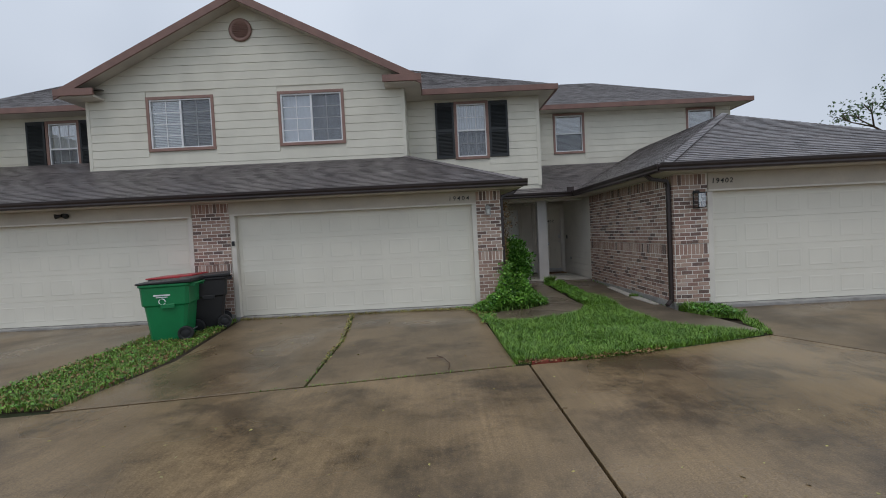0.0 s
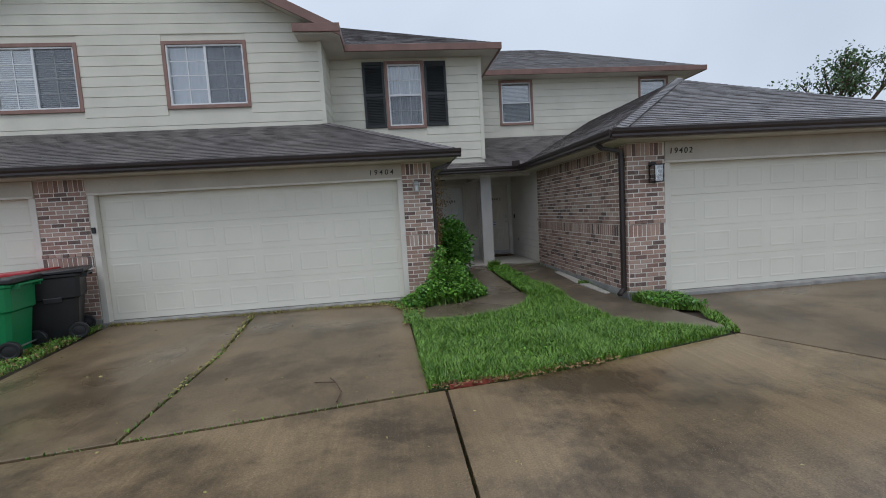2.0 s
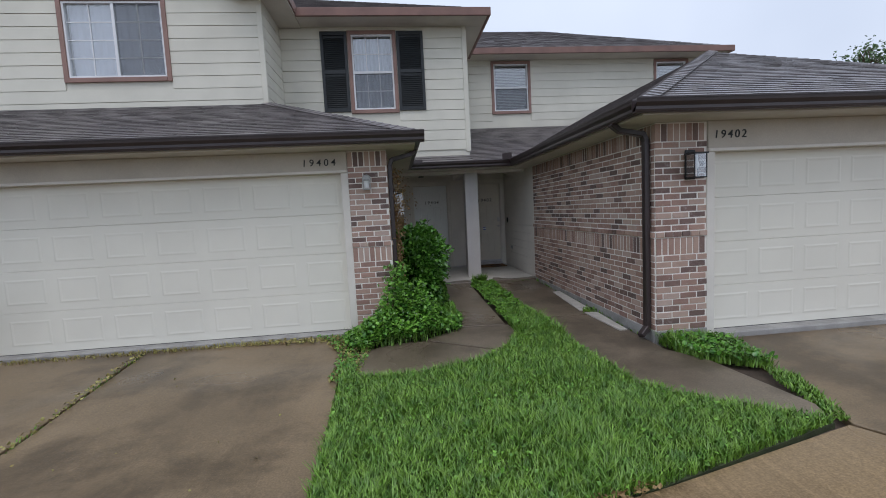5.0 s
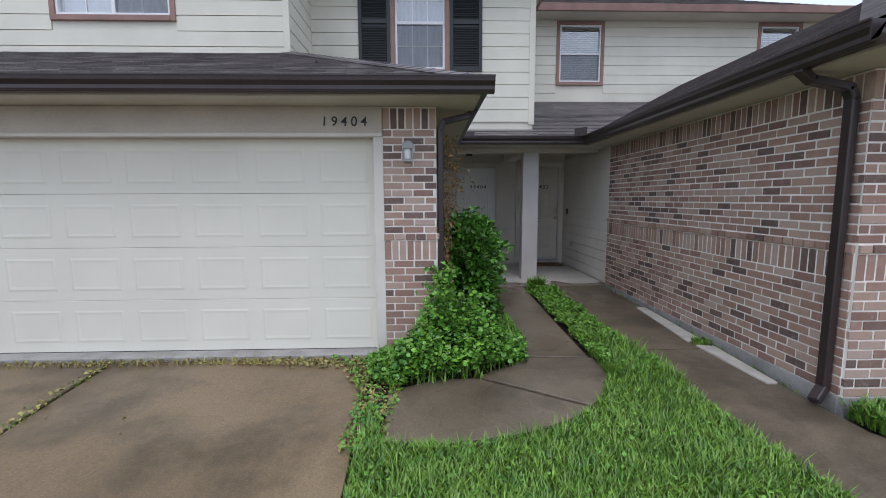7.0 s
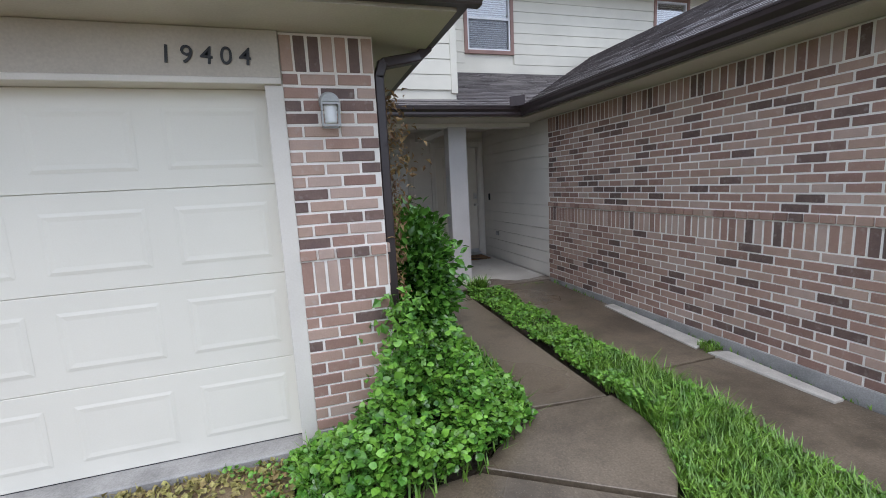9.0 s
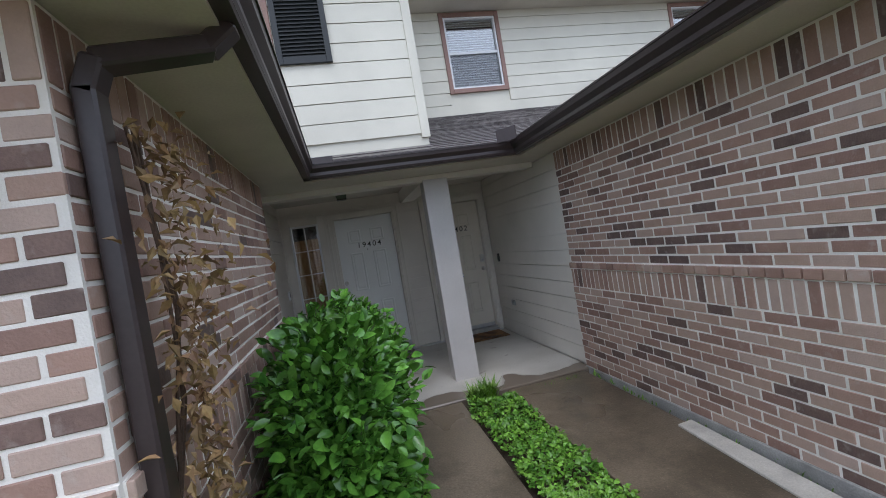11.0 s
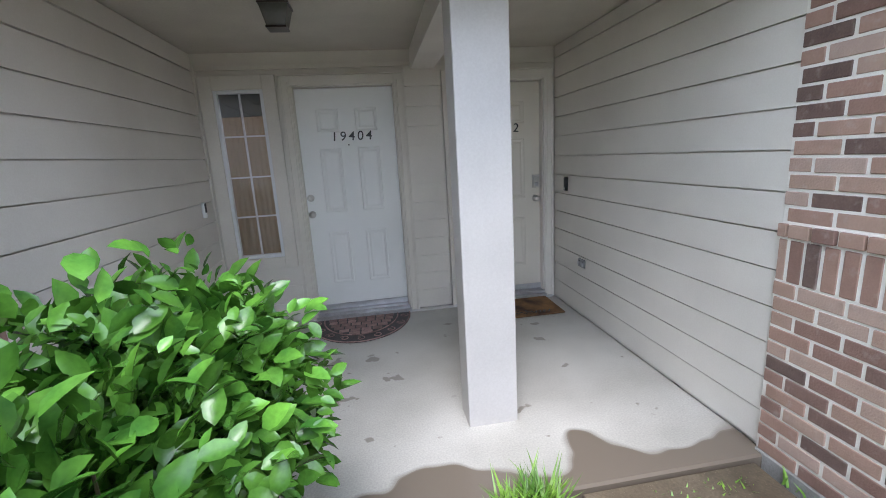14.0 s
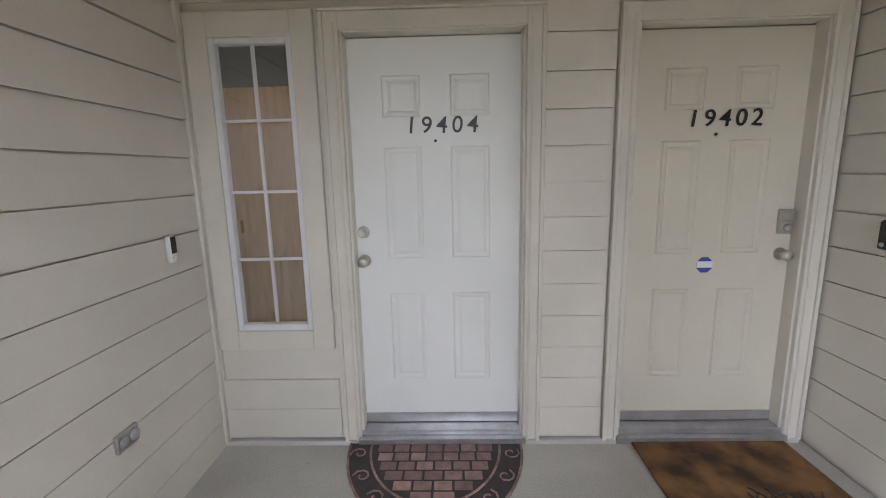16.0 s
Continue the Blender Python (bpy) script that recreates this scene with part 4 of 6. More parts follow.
def roof_rows(parent, edge0, edge1, up0, up1, seed):
    """Shingle courses between an eave edge and an upper edge, as one mesh of staggered tabs."""
    rnd = random.Random(seed)
    e0, e1, u0, u1 = (Vector(v) for v in (edge0, edge1, up0, up1))
    length = max((u0 - e0).length, (u1 - e1).length)
    n = max(2, int(length / 0.145))
    nor = (e1 - e0).cross((u0 - e0) if (u0 - e0).length > 0.1 else (u1 - e1)).normalized()
    if nor.z < 0:
        nor = -nor
    bm = bmesh.new()
    for i in range(n):
        f, g = i / n, min(1.0, (i + 1.06) / n)
        a, b = e0.lerp(u0, f), e1.lerp(u1, f)
        c, d = e0.lerp(u0, g), e1.lerp(u1, g)
        w = (b - a).length
        if w < 0.05:
            continue
        x, first = 0.0, True
        while x < w:
            s = rnd.uniform(0.17, 0.34)
            t0, t1 = x / w, min(1.0, (x + s - 0.006) / w)
            lift = 0.010 + rnd.uniform(0, 0.006)
            top = 0.003
            q = [a.lerp(b, t0), a.lerp(b, t1), c.lerp(d, t1), c.lerp(d, t0)]
            v = [bm.verts.new(q[0] + nor * lift), bm.verts.new(q[1] + nor * lift), bm.verts.new(q[2] + nor * top), bm.verts.new(q[3] + nor * top), bm.verts.new(q[0]), bm.verts.new(q[1])]
            bm.faces.new(v[:4])
            bm.faces.new((v[4], v[5], v[1], v[0]))
            x += s
    me = mesh_of(bm, M_SHINGLE, name="shingles")
    ob = new("shingles", me)
    ob.parent = parent
    return tagged(ob, "weathered grey-brown asphalt shingles", kind="stuff")


def roof(name, faces, label, shingled=True):
    """faces: eave start, eave end, upper end, upper start."""
    ob = structure(name, lambda bm: [bm_slab(bm, [tuple(p) for p in f], 0.05) for f in faces], M_SHINGLE, label)
    if shingled:
        for i, f in enumerate(faces):
            up0, up1 = (f[3], f[2]) if len(f) == 4 else (f[2], f[2])
            roof_rows(ob, f[0], f[1], up0, up1, i + len(name))
    return ob


# lower roofs
hx = GX1 - (YW - GY)                           # the hip meets the gable wall's foot
roof_l = roof("roof_garage_left", [
    [(GX0, GY, EAVE), (GX1, GY, EAVE), (-0.68, YW, zl(YW)), (GX0, YW, zl(YW))],
    [(GX1, GY, EAVE), (GX1, PE, EAVE), (-0.68, YM, zl(YW) + 0.02), (-0.68, YW, zl(YW))]], "low grey-brown shingle roof over the garages")
roof("roof_left_wing", [[(GX0, YW, zl(YW)), (-8.95, YW, zl(YW)), (-8.95, YM, zl(YM)), (GX0, YM, zl(YM))]], "low grey-brown shingle roof over the garages")
roof("roof_porch", [
    [(1.0, PE, EAVE), (3.17, PE, EAVE), (3.17, YM, zp(YM)), (1.0, YM, zp(YM))],
    [(3.17, PE, EAVE), (RX + 0.05, PE, EAVE), (6.8, YR, zp(YR)), (3.17, YR, zp(YR))]], "low grey-brown shingle roof over the porch")
pk = (PK[0], PK[1], zr(3.35))
pe = (PK[0], YR, zr(3.35))
roof_r = roof("roof_garage_right", [
    [(RX, RY, EAVE), (10.65, RY, EAVE), pk],
    [(RX, PE + 0.2, EAVE), (RX, RY, EAVE), pk, pe],
    [(10.65, RY, EAVE), (10.65, YR, EAVE), pe, pk]], "hipped grey-brown shingle roof over the garage")


def hip_caps(parent, a, b, side):
    """Overlapping bent cap shingles down a hip from b to a."""
    a, b, side = Vector(a), Vector(b), Vector(side).normalized()
    n = int((b - a).length / 0.15)

    def fill(bm):
        for k in range(n):
            p, q = a.lerp(b, k / n), a.lerp(b, (k + 1.15) / n)
            for sgn in (1, -1):
                d = side * sgn * 0.13 - Vector((0, 0, 0.045))
                bm_hull(bm, [c + e + Vector((0, 0, h + lift)) for c, lift in ((p, 0.034), (q, 0.022)) for e in (Vector((0, 0, 0)), d) for h in (0, 0.008)])
    tagged(make("hip_caps", fill, M_SHINGLE, parent), "bent shingle caps along the hip", kind="stuff")


hip_caps(roof_r, (RX, RY, EAVE), pk, (1, -1, 0))
hip_caps(roof_l, (GX1, GY, EAVE), (-0.68, YW, zl(YW)), (1, 1, 0))
# upper roofs
UE = 5.66
roof("roof_gable", [
    [(-0.22, YW - 0.42, AZ - GS * 4.58), (-0.22, 17.0, AZ - GS * 4.58), (AX, 17.0, AZ), (AX, YW - 0.42, AZ)],
    [(-9.38, 17.0, AZ - GS * 4.58), (-9.38, YW - 0.42, AZ - GS * 4.58), (AX, YW - 0.42, AZ), (AX, 17.0, AZ)]], "grey-brown shingle gable roof")
roof("roof_main", [
    [(-13.6, 12.2, UE), (3.6, 12.2, UE), (-1.3, 17.1, UE + 0.51 * 4.9), (-13.6, 17.1, UE + 0.51 * 4.9)],
    [(3.6, 12.2, UE), (3.6, 22, UE), (-1.3, 17.1, UE + 0.51 * 4.9)]], "grey-brown shingle main roof")
roof("roof_right", [
    [(3.2, 14.7, UE + 0.12), (11.0, 14.7, UE + 0.12), (7.0, 18.6, UE + 2.1), (3.2, 18.6, UE + 2.1)],
    [(11.0, 14.7, UE + 0.12), (11.0, 22.4, UE + 0.12), (7.0, 18.6, UE + 2.1)],
    [(3.2, 22.4, UE + 0.12), (3.2, 18.6, UE + 2.1), (7.0, 18.6, UE + 2.1), (11.0, 22.4, UE + 0.12)]], "grey-brown shingle hip roof", True)
structure("ceiling_upper", lambda bm: (bm_box(bm, -12.95, 3.1, 12.86, 21.98, 5.56, 5.6), bm_box(bm, 3.1, 10.5, 15.36, 21.98, 5.56, 5.6), bm_box(bm, -8.8, -0.8, 11.66, 12.86, 5.57, 5.61)), M_ROOM, "added dim grey upper storey ceiling")


def eave(name, quads, z0, z1, mat, label):
    return structure(name, lambda bm: [bm_box(bm, *q, z0, z1) for q in quads], mat, label, 0.004)


# upper fascias (brown) with soffits
eave("fascia_main", [(-0.25, 3.62, 12.14, 12.2), (3.56, 3.62, 12.2, 14.66), (-13.6, -9.1, 12.14, 12.2)], UE - 0.15, UE + 0.005, M_BROWN, "brown painted roof fascia")
eave("soffit_main", [(-0.55, 3.56, 12.2, 12.7), (3.19, 3.56, 12.7, 15.0), (-13.6, -9.0, 12.2, 12.7)], UE - 0.14, UE - 0.10, M_SOFFIT, "beige painted soffit")
eave("fascia_right", [(3.62, 11.04, 14.62, 14.68), (10.98, 11.04, 14.68, 22.3)], UE - 0.03, UE + 0.125, M_BROWN, "brown painted roof fascia")
eave("soffit_right", [(3.3, 10.98, 14.68, 15.2), (10.62, 10.98, 15.2, 22)], UE - 0.02, UE + 0.02, M_SOFFIT, "beige painted soffit")


def rake(bm, s):
    def at(x, dz, y):
        return (AX + s * x, y, AZ - GS * x + dz)
    bm_hull(bm, [at(x, dz, y) for x in (0, 4.62) for y in (YW - 0.46, YW - 0.42) for dz in (-0.19, 0.012)])


structure("rake_board", lambda bm: (rake(bm, 1), rake(bm, -1)), M_BROWN, "brown painted gable rake boards", 0.003)
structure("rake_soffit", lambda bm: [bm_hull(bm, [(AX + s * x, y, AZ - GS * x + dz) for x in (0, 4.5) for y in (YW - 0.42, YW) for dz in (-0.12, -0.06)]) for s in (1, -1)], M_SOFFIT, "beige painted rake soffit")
for s in (1, -1):
    x0, x1 = sorted((AX + s * 3.66, AX + s * 4.58))
    o0, o1 = sorted((AX + s * 4.1, AX + s * 4.58))
    structure("eave_return", lambda bm: (bm_box(bm, x0, x1, YW - 0.42, YW + 0.0, 5.50, 5.56), bm_box(bm, o0, o1, YW, YM, 5.50, 5.56)), M_SOFFIT, "beige boxed eave return", 0.003)
    structure("eave_return_board", lambda bm: (bm_box(bm, x0 - 0.03, x1 + 0.036, YW - 0.478, YW - 0.425, 5.53, 5.70), bm_box(bm, *((x1 - 0.01, x1 + 0.03) if s > 0 else (x0 - 0.03, x0 + 0.01)), YW - 0.42, YM - 0.5, 5.53, 5.70)), M_BROWN, "brown painted eave return fascia", 0.003)
    structure("return_roof", lambda bm: bm_hull(bm, [(x, y, z) for x in (x0, x1) for y, zz in ((YW - 0.44, (5.69, 5.71)), (YW, (5.78, 5.80))) for z in zz]), M_SHINGLE, "small shingled eave return top")

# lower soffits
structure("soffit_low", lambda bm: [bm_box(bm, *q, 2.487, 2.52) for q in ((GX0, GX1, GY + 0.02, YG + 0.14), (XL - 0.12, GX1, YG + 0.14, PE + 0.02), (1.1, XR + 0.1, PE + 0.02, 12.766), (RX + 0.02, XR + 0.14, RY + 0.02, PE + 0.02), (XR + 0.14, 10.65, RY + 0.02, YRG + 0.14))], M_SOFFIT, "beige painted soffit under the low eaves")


def gutter_run(parent, a, b, out):
    """An ogee gutter from a to b; out: which way its front faces."""
    a, b, o = Vector(a), Vector(b), Vector(out)
    prof = [(0.0, 0.0), (0.0, -0.125), (0.055, -0.125), (0.07, -0.10), (0.07, -0.07), (0.10, -0.035), (0.105, 0.0), (0.112, 0.0), (0.112, 0.012), (0.098, 0.012), (0.096, -0.03), (0.066, -0.066), (0.062, -0.115), (0.01, -0.115), (0.01, 0.0)]

    def fill(bm):
        r = [[bm.verts.new(p + o * d + Vector((0, 0, h))) for d, h in prof] for p in (a, b)]
        n = len(prof)
        for k in range(n):
            bm.faces.new((r[0][k], r[1][k], r[1][(k + 1) % n], r[0][(k + 1) % n]))
        bm.faces.new(r[0])
        bm.faces.new(r[1][::-1])
    return make("gutter_length", fill, M_GUTTER, parent)


G = 0.112
gut = base("gutter", pose(0, 0, 0), "dark brown metal rain gutter along the eaves", "gutter")
zg = EAVE - 0.005
gutter_run(gut, (GX0, GY, zg), (GX1 + G, GY, zg), (0, -1, 0))
gutter_run(gut, (GX1, GY, zg), (GX1, PE, zg), (1, 0, 0))
gutter_run(gut, (GX1, PE, zg), (RX, PE, zg), (0, -1, 0))
gutter_run(gut, (RX, PE, zg), (RX, RY, zg), (-1, 0, 0))
gutter_run(gut, (RX - G, RY, zg), (10.8, RY, zg), (0, -1, 0))
make("splash_guard", lambda bm: bm_hull(bm, [(x, y, z) for x, y in ((RX - 0.26, PE - 0.11), (RX - 0.11, PE - 0.26), (RX - 0.25, PE - 0.105), (RX - 0.10, PE - 0.255)) for z in (EAVE - 0.01, EAVE + 0.12)]), M_GUTTER, gut)
make("splash_guard", lambda bm: bm_box(bm, GX1 + 0.02, GX1 + 0.30, PE - 0.105, PE - 0.098, EAVE - 0.01, EAVE + 0.06), M_GUTTER, gut)


def downspout(points, label):
    """A rectangular pipe through the points."""
    ob = base("downspout", pose(*points[-1]), label, "downspout", "downspouts")
    o = Vector(points[-1])
    for a, b in zip(points, points[1:]):
        def fill(bm, a=Vector(a) - o, b=Vector(b) - o):
            d = (b - a).normalized()
            side = Vector((0, 1, 0)) if abs(d.y) < 0.7 else Vector((1, 0, 0))
            nn = d.cross(side).normalized()
            side = nn.cross(d)
            a, b = a - d * 0.012, b + d * 0.012
            bm_hull(bm, [p + side * s * 0.04 + nn * t * 0.03 for p in (a, b) for s in (-1, 1) for t in (-1, 1)])
        make("pipe", fill, M_GUTTER, ob, 0.008)
    return ob


downspout([(GX1 + 0.02, 9.42, 2.50), (GX1 - 0.05, 9.42, 2.44), (XL + 0.08, 9.3, 2.36), (XL + 0.05, 9.3, 2.28), (XL + 0.05, 9.3, 0.08)], "dark brown metal downspout fixed to brick")
downspout([(RX - 0.04, 8.0, 2.50), (RX + 0.05, 8.0, 2.43), (XR - 0.09, 8.0, 2.38), (XR - 0.055, 8.0, 2.30), (XR - 0.055, 8.0, 0.14), (XR - 0.16, 7.95, 0.06)], "dark brown metal downspout fixed to brick")


# ---- fixtures and loose things ----
def lamp_jar(P, u, z):
    """A caged jelly-jar lantern."""
    o = base("wall_lantern", P.matrix(u, z, 0.012), "grey metal arched wall lantern with ribbed glass", "wall lamp")
    make("back_plate", lambda bm: bm_lathe(bm, [(0.058, 0), (0.056, 0.018), (0.03, 0.03), (0.008, 0.03)], pose(0, 0, 0.05, 90, 0, 0), 20), M_GREYPL, o, 0, True)
    def hood(bm):
        arc_pts = [(0.05 * math.cos(math.pi * k / 12), 0.03 + 0.05 * math.sin(math.pi * k / 12)) for k in range(13)]
        f = [bm.verts.new((x, -0.128, z)) for x, z in arc_pts]
        r = [bm.verts.new((x, -0.004, z)) for x, z in arc_pts]
        bm.faces.new(f)
        bm.faces.new(r[::-1])
        for k in range(13):
            bm.faces.new((f[k], f[(k + 1) % 13], r[(k + 1) % 13], r[k]))
    make("hood", hood, M_GREYPL, o, 0.003)
    make("glass_jar", lambda bm: bm_lathe(bm, [(0.012, -0.105), (0.03, -0.10), (0.036, -0.085), (0.033, -0.075), (0.037, -0.062), (0.034, -0.05), (0.038, -0.038), (0.035, -0.026), (0.039, -0.012), (0.036, 0.02)], pose(0, -0.075, 0.018), 20), M_FROST, o, 0, True)

    def cage(bm):
        for x in (-0.05, 0.043):
            for y in (-0.127, -0.030):
                bm_box(bm, x, x + 0.007, y, y + 0.007, -0.095, 0.031)
        for q in ((-0.05, 0.05, -0.128, -0.119), (-0.05, 0.05, -0.031, -0.022), (-0.05, -0.042, -0.119, -0.031), (0.042, 0.05, -0.119, -0.031)):
            bm_box(bm, *q, -0.100, -0.090)
            bm_box(bm, *q, 0.018, 0.029)
    make("cage", cage, M_GREYPL, o)


def lamp_box(P, u, z):
    """A black box lantern with a clear pane and bulb."""
    o = base("wall_lantern", P.matrix(u, z, 0.012), "black metal box wall lantern with clear glass", "wall lamp")
    make("back_plate", lambda bm: bm_box(bm, -0.06, 0.06, -0.02, 0, -0.16, 0.17), M_BLACK, o, 0.004)
    make("arm", lambda bm: bm_box(bm, -0.02, 0.02, -0.10, -0.02, 0.11, 0.14), M_BLACK, o, 0.004)

    def cage(bm):
        for x in (-0.075, 0.065):
            for y in (-0.19, -0.05):
                bm_box(bm, x, x + 0.01, y, y + 0.01, -0.15, 0.11)
        bm_box(bm, -0.085, 0.085, -0.2, -0.03, 0.108, 0.125)
        for q in ((-0.075, 0.075, -0.19, -0.18), (-0.075, 0.075, -0.05, -0.04), (-0.075, -0.065, -0.18, -0.05), (0.065, 0.075, -0.18, -0.05)):
            bm_box(bm, *q, -0.152, -0.138)
    make("frame", cage, M_BLACK, o)
    make("bulb", lambda bm: bm_lathe(bm, [(0.014, 0.1), (0.015, 0.05), (0.03, 0.0), (0.032, -0.02), (0.02, -0.045), (0.004, -0.052)], pose(0, -0.115, 0), 16), M_FROST, o, 0, True)
    make("pane", lambda bm: (bm_box(bm, -0.065, 0.065, -0.187, -0.185, -0.138, 0.108), bm_box(bm, -0.072, -0.070, -0.18, -0.05, -0.138, 0.108), bm_box(bm, 0.070, 0.072, -0.18, -0.05, -0.138, 0.108)), M_GLASS, o)


lamp_jar(FRONT, 1.122, 2.06)
lamp_box(RGAR, 4.82, 2.0)
flood = base("floodlight", FRONT.matrix(-7.79, 2.38, 0.03), "small black twin floodlight on beige board", "floodlight")
make("mount", lambda bm: bm_lathe(bm, [(0.05, 0), (0.048, 0.02), (0.02, 0.03)], pose(0, 0, 0, 90, 0, 0), 14), M_BLACK, flood, 0, True)
for s in (-1, 1):
    make("head", lambda bm: bm_lathe(bm, [(0.03, 0), (0.035, 0.05), (0.055, 0.11), (0.05, 0.115)], pose(0.02 * s, -0.03, 0, 100, 0, 60 * s), 14), M_BLACK, flood, 0, True)
pl = base("ceiling_lantern", pose(2.12, 13.55, 2.60), "small dark metal porch ceiling lantern", "ceiling lamp")
make("canopy", lambda bm: bm_lathe(bm, [(0.06, 0), (0.058, -0.02), (0.02, -0.03)], seg=16), M_GUTTER, pl, 0, True)
make("shade", lambda bm: bm_hull(bm, [(sx * (0.055 + t * 0.03), sy * (0.055 + t * 0.03), -0.15 + 0.12 * t) for sx in (-1, 1) for sy in (-1, 1) for t in (0, 1)]), M_SMOKE, pl, 0.003)
for q6 in ((-0.09, 0.09, -0.09, 0.09, -0.035, -0.025), (-0.06, 0.06, -0.06, 0.06, -0.16, -0.148)):
    make("frame_plate", lambda bm: bm_box(bm, *q6), M_GUTTER, pl, 0.002)


def numbers(P, text, u, z, gap, d, label):
    o = base("house_number", P.matrix(u, z, d), label, "house number", "house numbers")
    digits(o, P, text, u, z, 0.09, gap, d)


numbers(FRONT, "19404", 0.325, 2.30, 0.094, 0.035, "black metal house number figures on a beige board")
numbers(RGAR, "19402", 5.13, 2.29, 0.085, 0.035, "black metal house number figures on a beige board")


def doorbell(P, u, z, white):
    o = base("doorbell", P.matrix(u, z, 0.02), "white and black video doorbell on siding" if white else "black video doorbell on siding", "doorbell", "doorbells")
    make("body", lambda bm: bm_box(bm, -0.022, 0.022, -0.026, 0, -0.065, 0.065), M_WHITE if white else M_BLACK, o, 0.006)
    make("lens_plate", lambda bm: bm_box(bm, -0.018, 0.018, -0.029, -0.026, -0.02 if white else -0.06, 0.058), M_BLACK, o, 0.001)
    make("button", lambda bm: bm_lathe(bm, [(0.013, 0), (0.012, 0.004), (0.004, 0.005)], pose(0, -0.026, -0.042, 90, 0, 0), 14), M_WHITE if white else M_GREYPL, o, 0, True)


doorbell(PORCH_L, 14.49, 1.30, True)
doorbell(PORCH_R, 14.47, 1.31, False)


def outlet(P, u, z):
    o = base("outlet_cover", P.matrix(u, z, 0.018), "grey weatherproof outlet cover on siding", "outlet", "outlet covers")
    make("plate", lambda bm: bm_box(bm, -0.058, 0.058, -0.018, 0, -0.038, 0.038), M_GREYPL, o, 0.004)
    for s in (-1, 1):
        make("flap", lambda bm: bm_lathe(bm, [(0.026, 0), (0.024, 0.008), (0.004, 0.01)], pose(0.028 * s, -0.018, 0, 90, 0, 0), 14), M_ALU, o, 0, True)


outlet(PORCH_L, 14.08, 0.605)
outlet(PORCH_R, 14.15, 0.61)
key = base("keypad", FRONT.matrix(-4.30, 1.62, 0.022), "small dark garage keypad on the door trim", "keypad")
make("body", lambda bm: bm_box(bm, -0.028, 0.028, -0.03, 0, -0.05, 0.05), M_BLACKPL, key, 0.006)

# mats
mat1 = base("doormat", pose(2.375, 14.76, 0.104), "half-round rubber doormat with brick and scroll pattern", "doormat")


def half(r0, n=28):
    return [(r0 * math.cos(math.pi * k / n), -0.62 / 0.48 * r0 * math.sin(math.pi * k / n)) for k in range(n + 1)]


make("base_sheet", lambda bm: bm_prism(bm, half(0.485)[::-1], 0, 0.007), M_RUBBER, mat1)
for rr in (0.48, 0.36):
    make("rim", lambda bm: [bm_tube(bm, (*a, 0.007), (*b, 0.007), 0.007, seg=6) for a, b in zip(half(rr), half(rr)[1:])], M_MATBRICK, mat1)
rnd = random.Random(5)
for r_i in range(6):
    yy = -0.02 - r_i * 0.073
    span = 0.345 * math.sqrt(max(0, 1 - (yy - 0.04) ** 2 / 0.46 ** 2)) - 0.02
    n = max(1, int(2 * span / 0.088))
    for k in range(n):
        cx = -span + 2 * span * (k + 0.5) / n
        w = span / n - 0.006
        make("cobble", lambda bm: bm_box(bm, cx - w, cx + w, yy - 0.062, yy, 0.006, 0.012), M_MATBRICK, mat1, 0.004)
for k in range(9):
    a = math.pi * (k + 0.5) / 9
    cx, cy = 0.42 * math.cos(a), -0.545 * math.sin(a)

    def scroll(bm, cx=cx, cy=cy, a=a):
        pts = [Vector((cx + (0.012 + 0.0042 * j) * math.cos(a + j * 0.75), cy + (0.012 + 0.0042 * j) * math.sin(a + j * 0.75), 0.008)) for j in range(10)]
        for p, q in zip(pts, pts[1:]):
            bm_tube(bm, p, q, 0.005, seg=5)
    make("scroll", scroll, M_MATBRICK, mat1)
mat2 = base("doormat", pose(3.89, 14.52, 0.104), "worn brown coir doormat with black script", "doormat")
make("coir_pad", lambda bm: bm_box(bm, -0.42, 0.42, -0.26, 0.25, 0, 0.016), M_COIR, mat2, 0.006)


def script(bm):
    x = -0.02
    for k in range(7):
        pts = [Vector((x + 0.05 * k + 0.022 * math.sin(j * 0.9 + k), -0.19 + 0.028 * math.cos(j * 1.1 + k * 1.7) + (0.03 if k in (0, 2) and j < 4 else 0), 0.0165)) for j in range(7)]
        for p, q in zip(pts, pts[1:]):
            bm_tube(bm, p, q, 0.0045, seg=5)


make("black_script", script, M_BLACK, mat2)


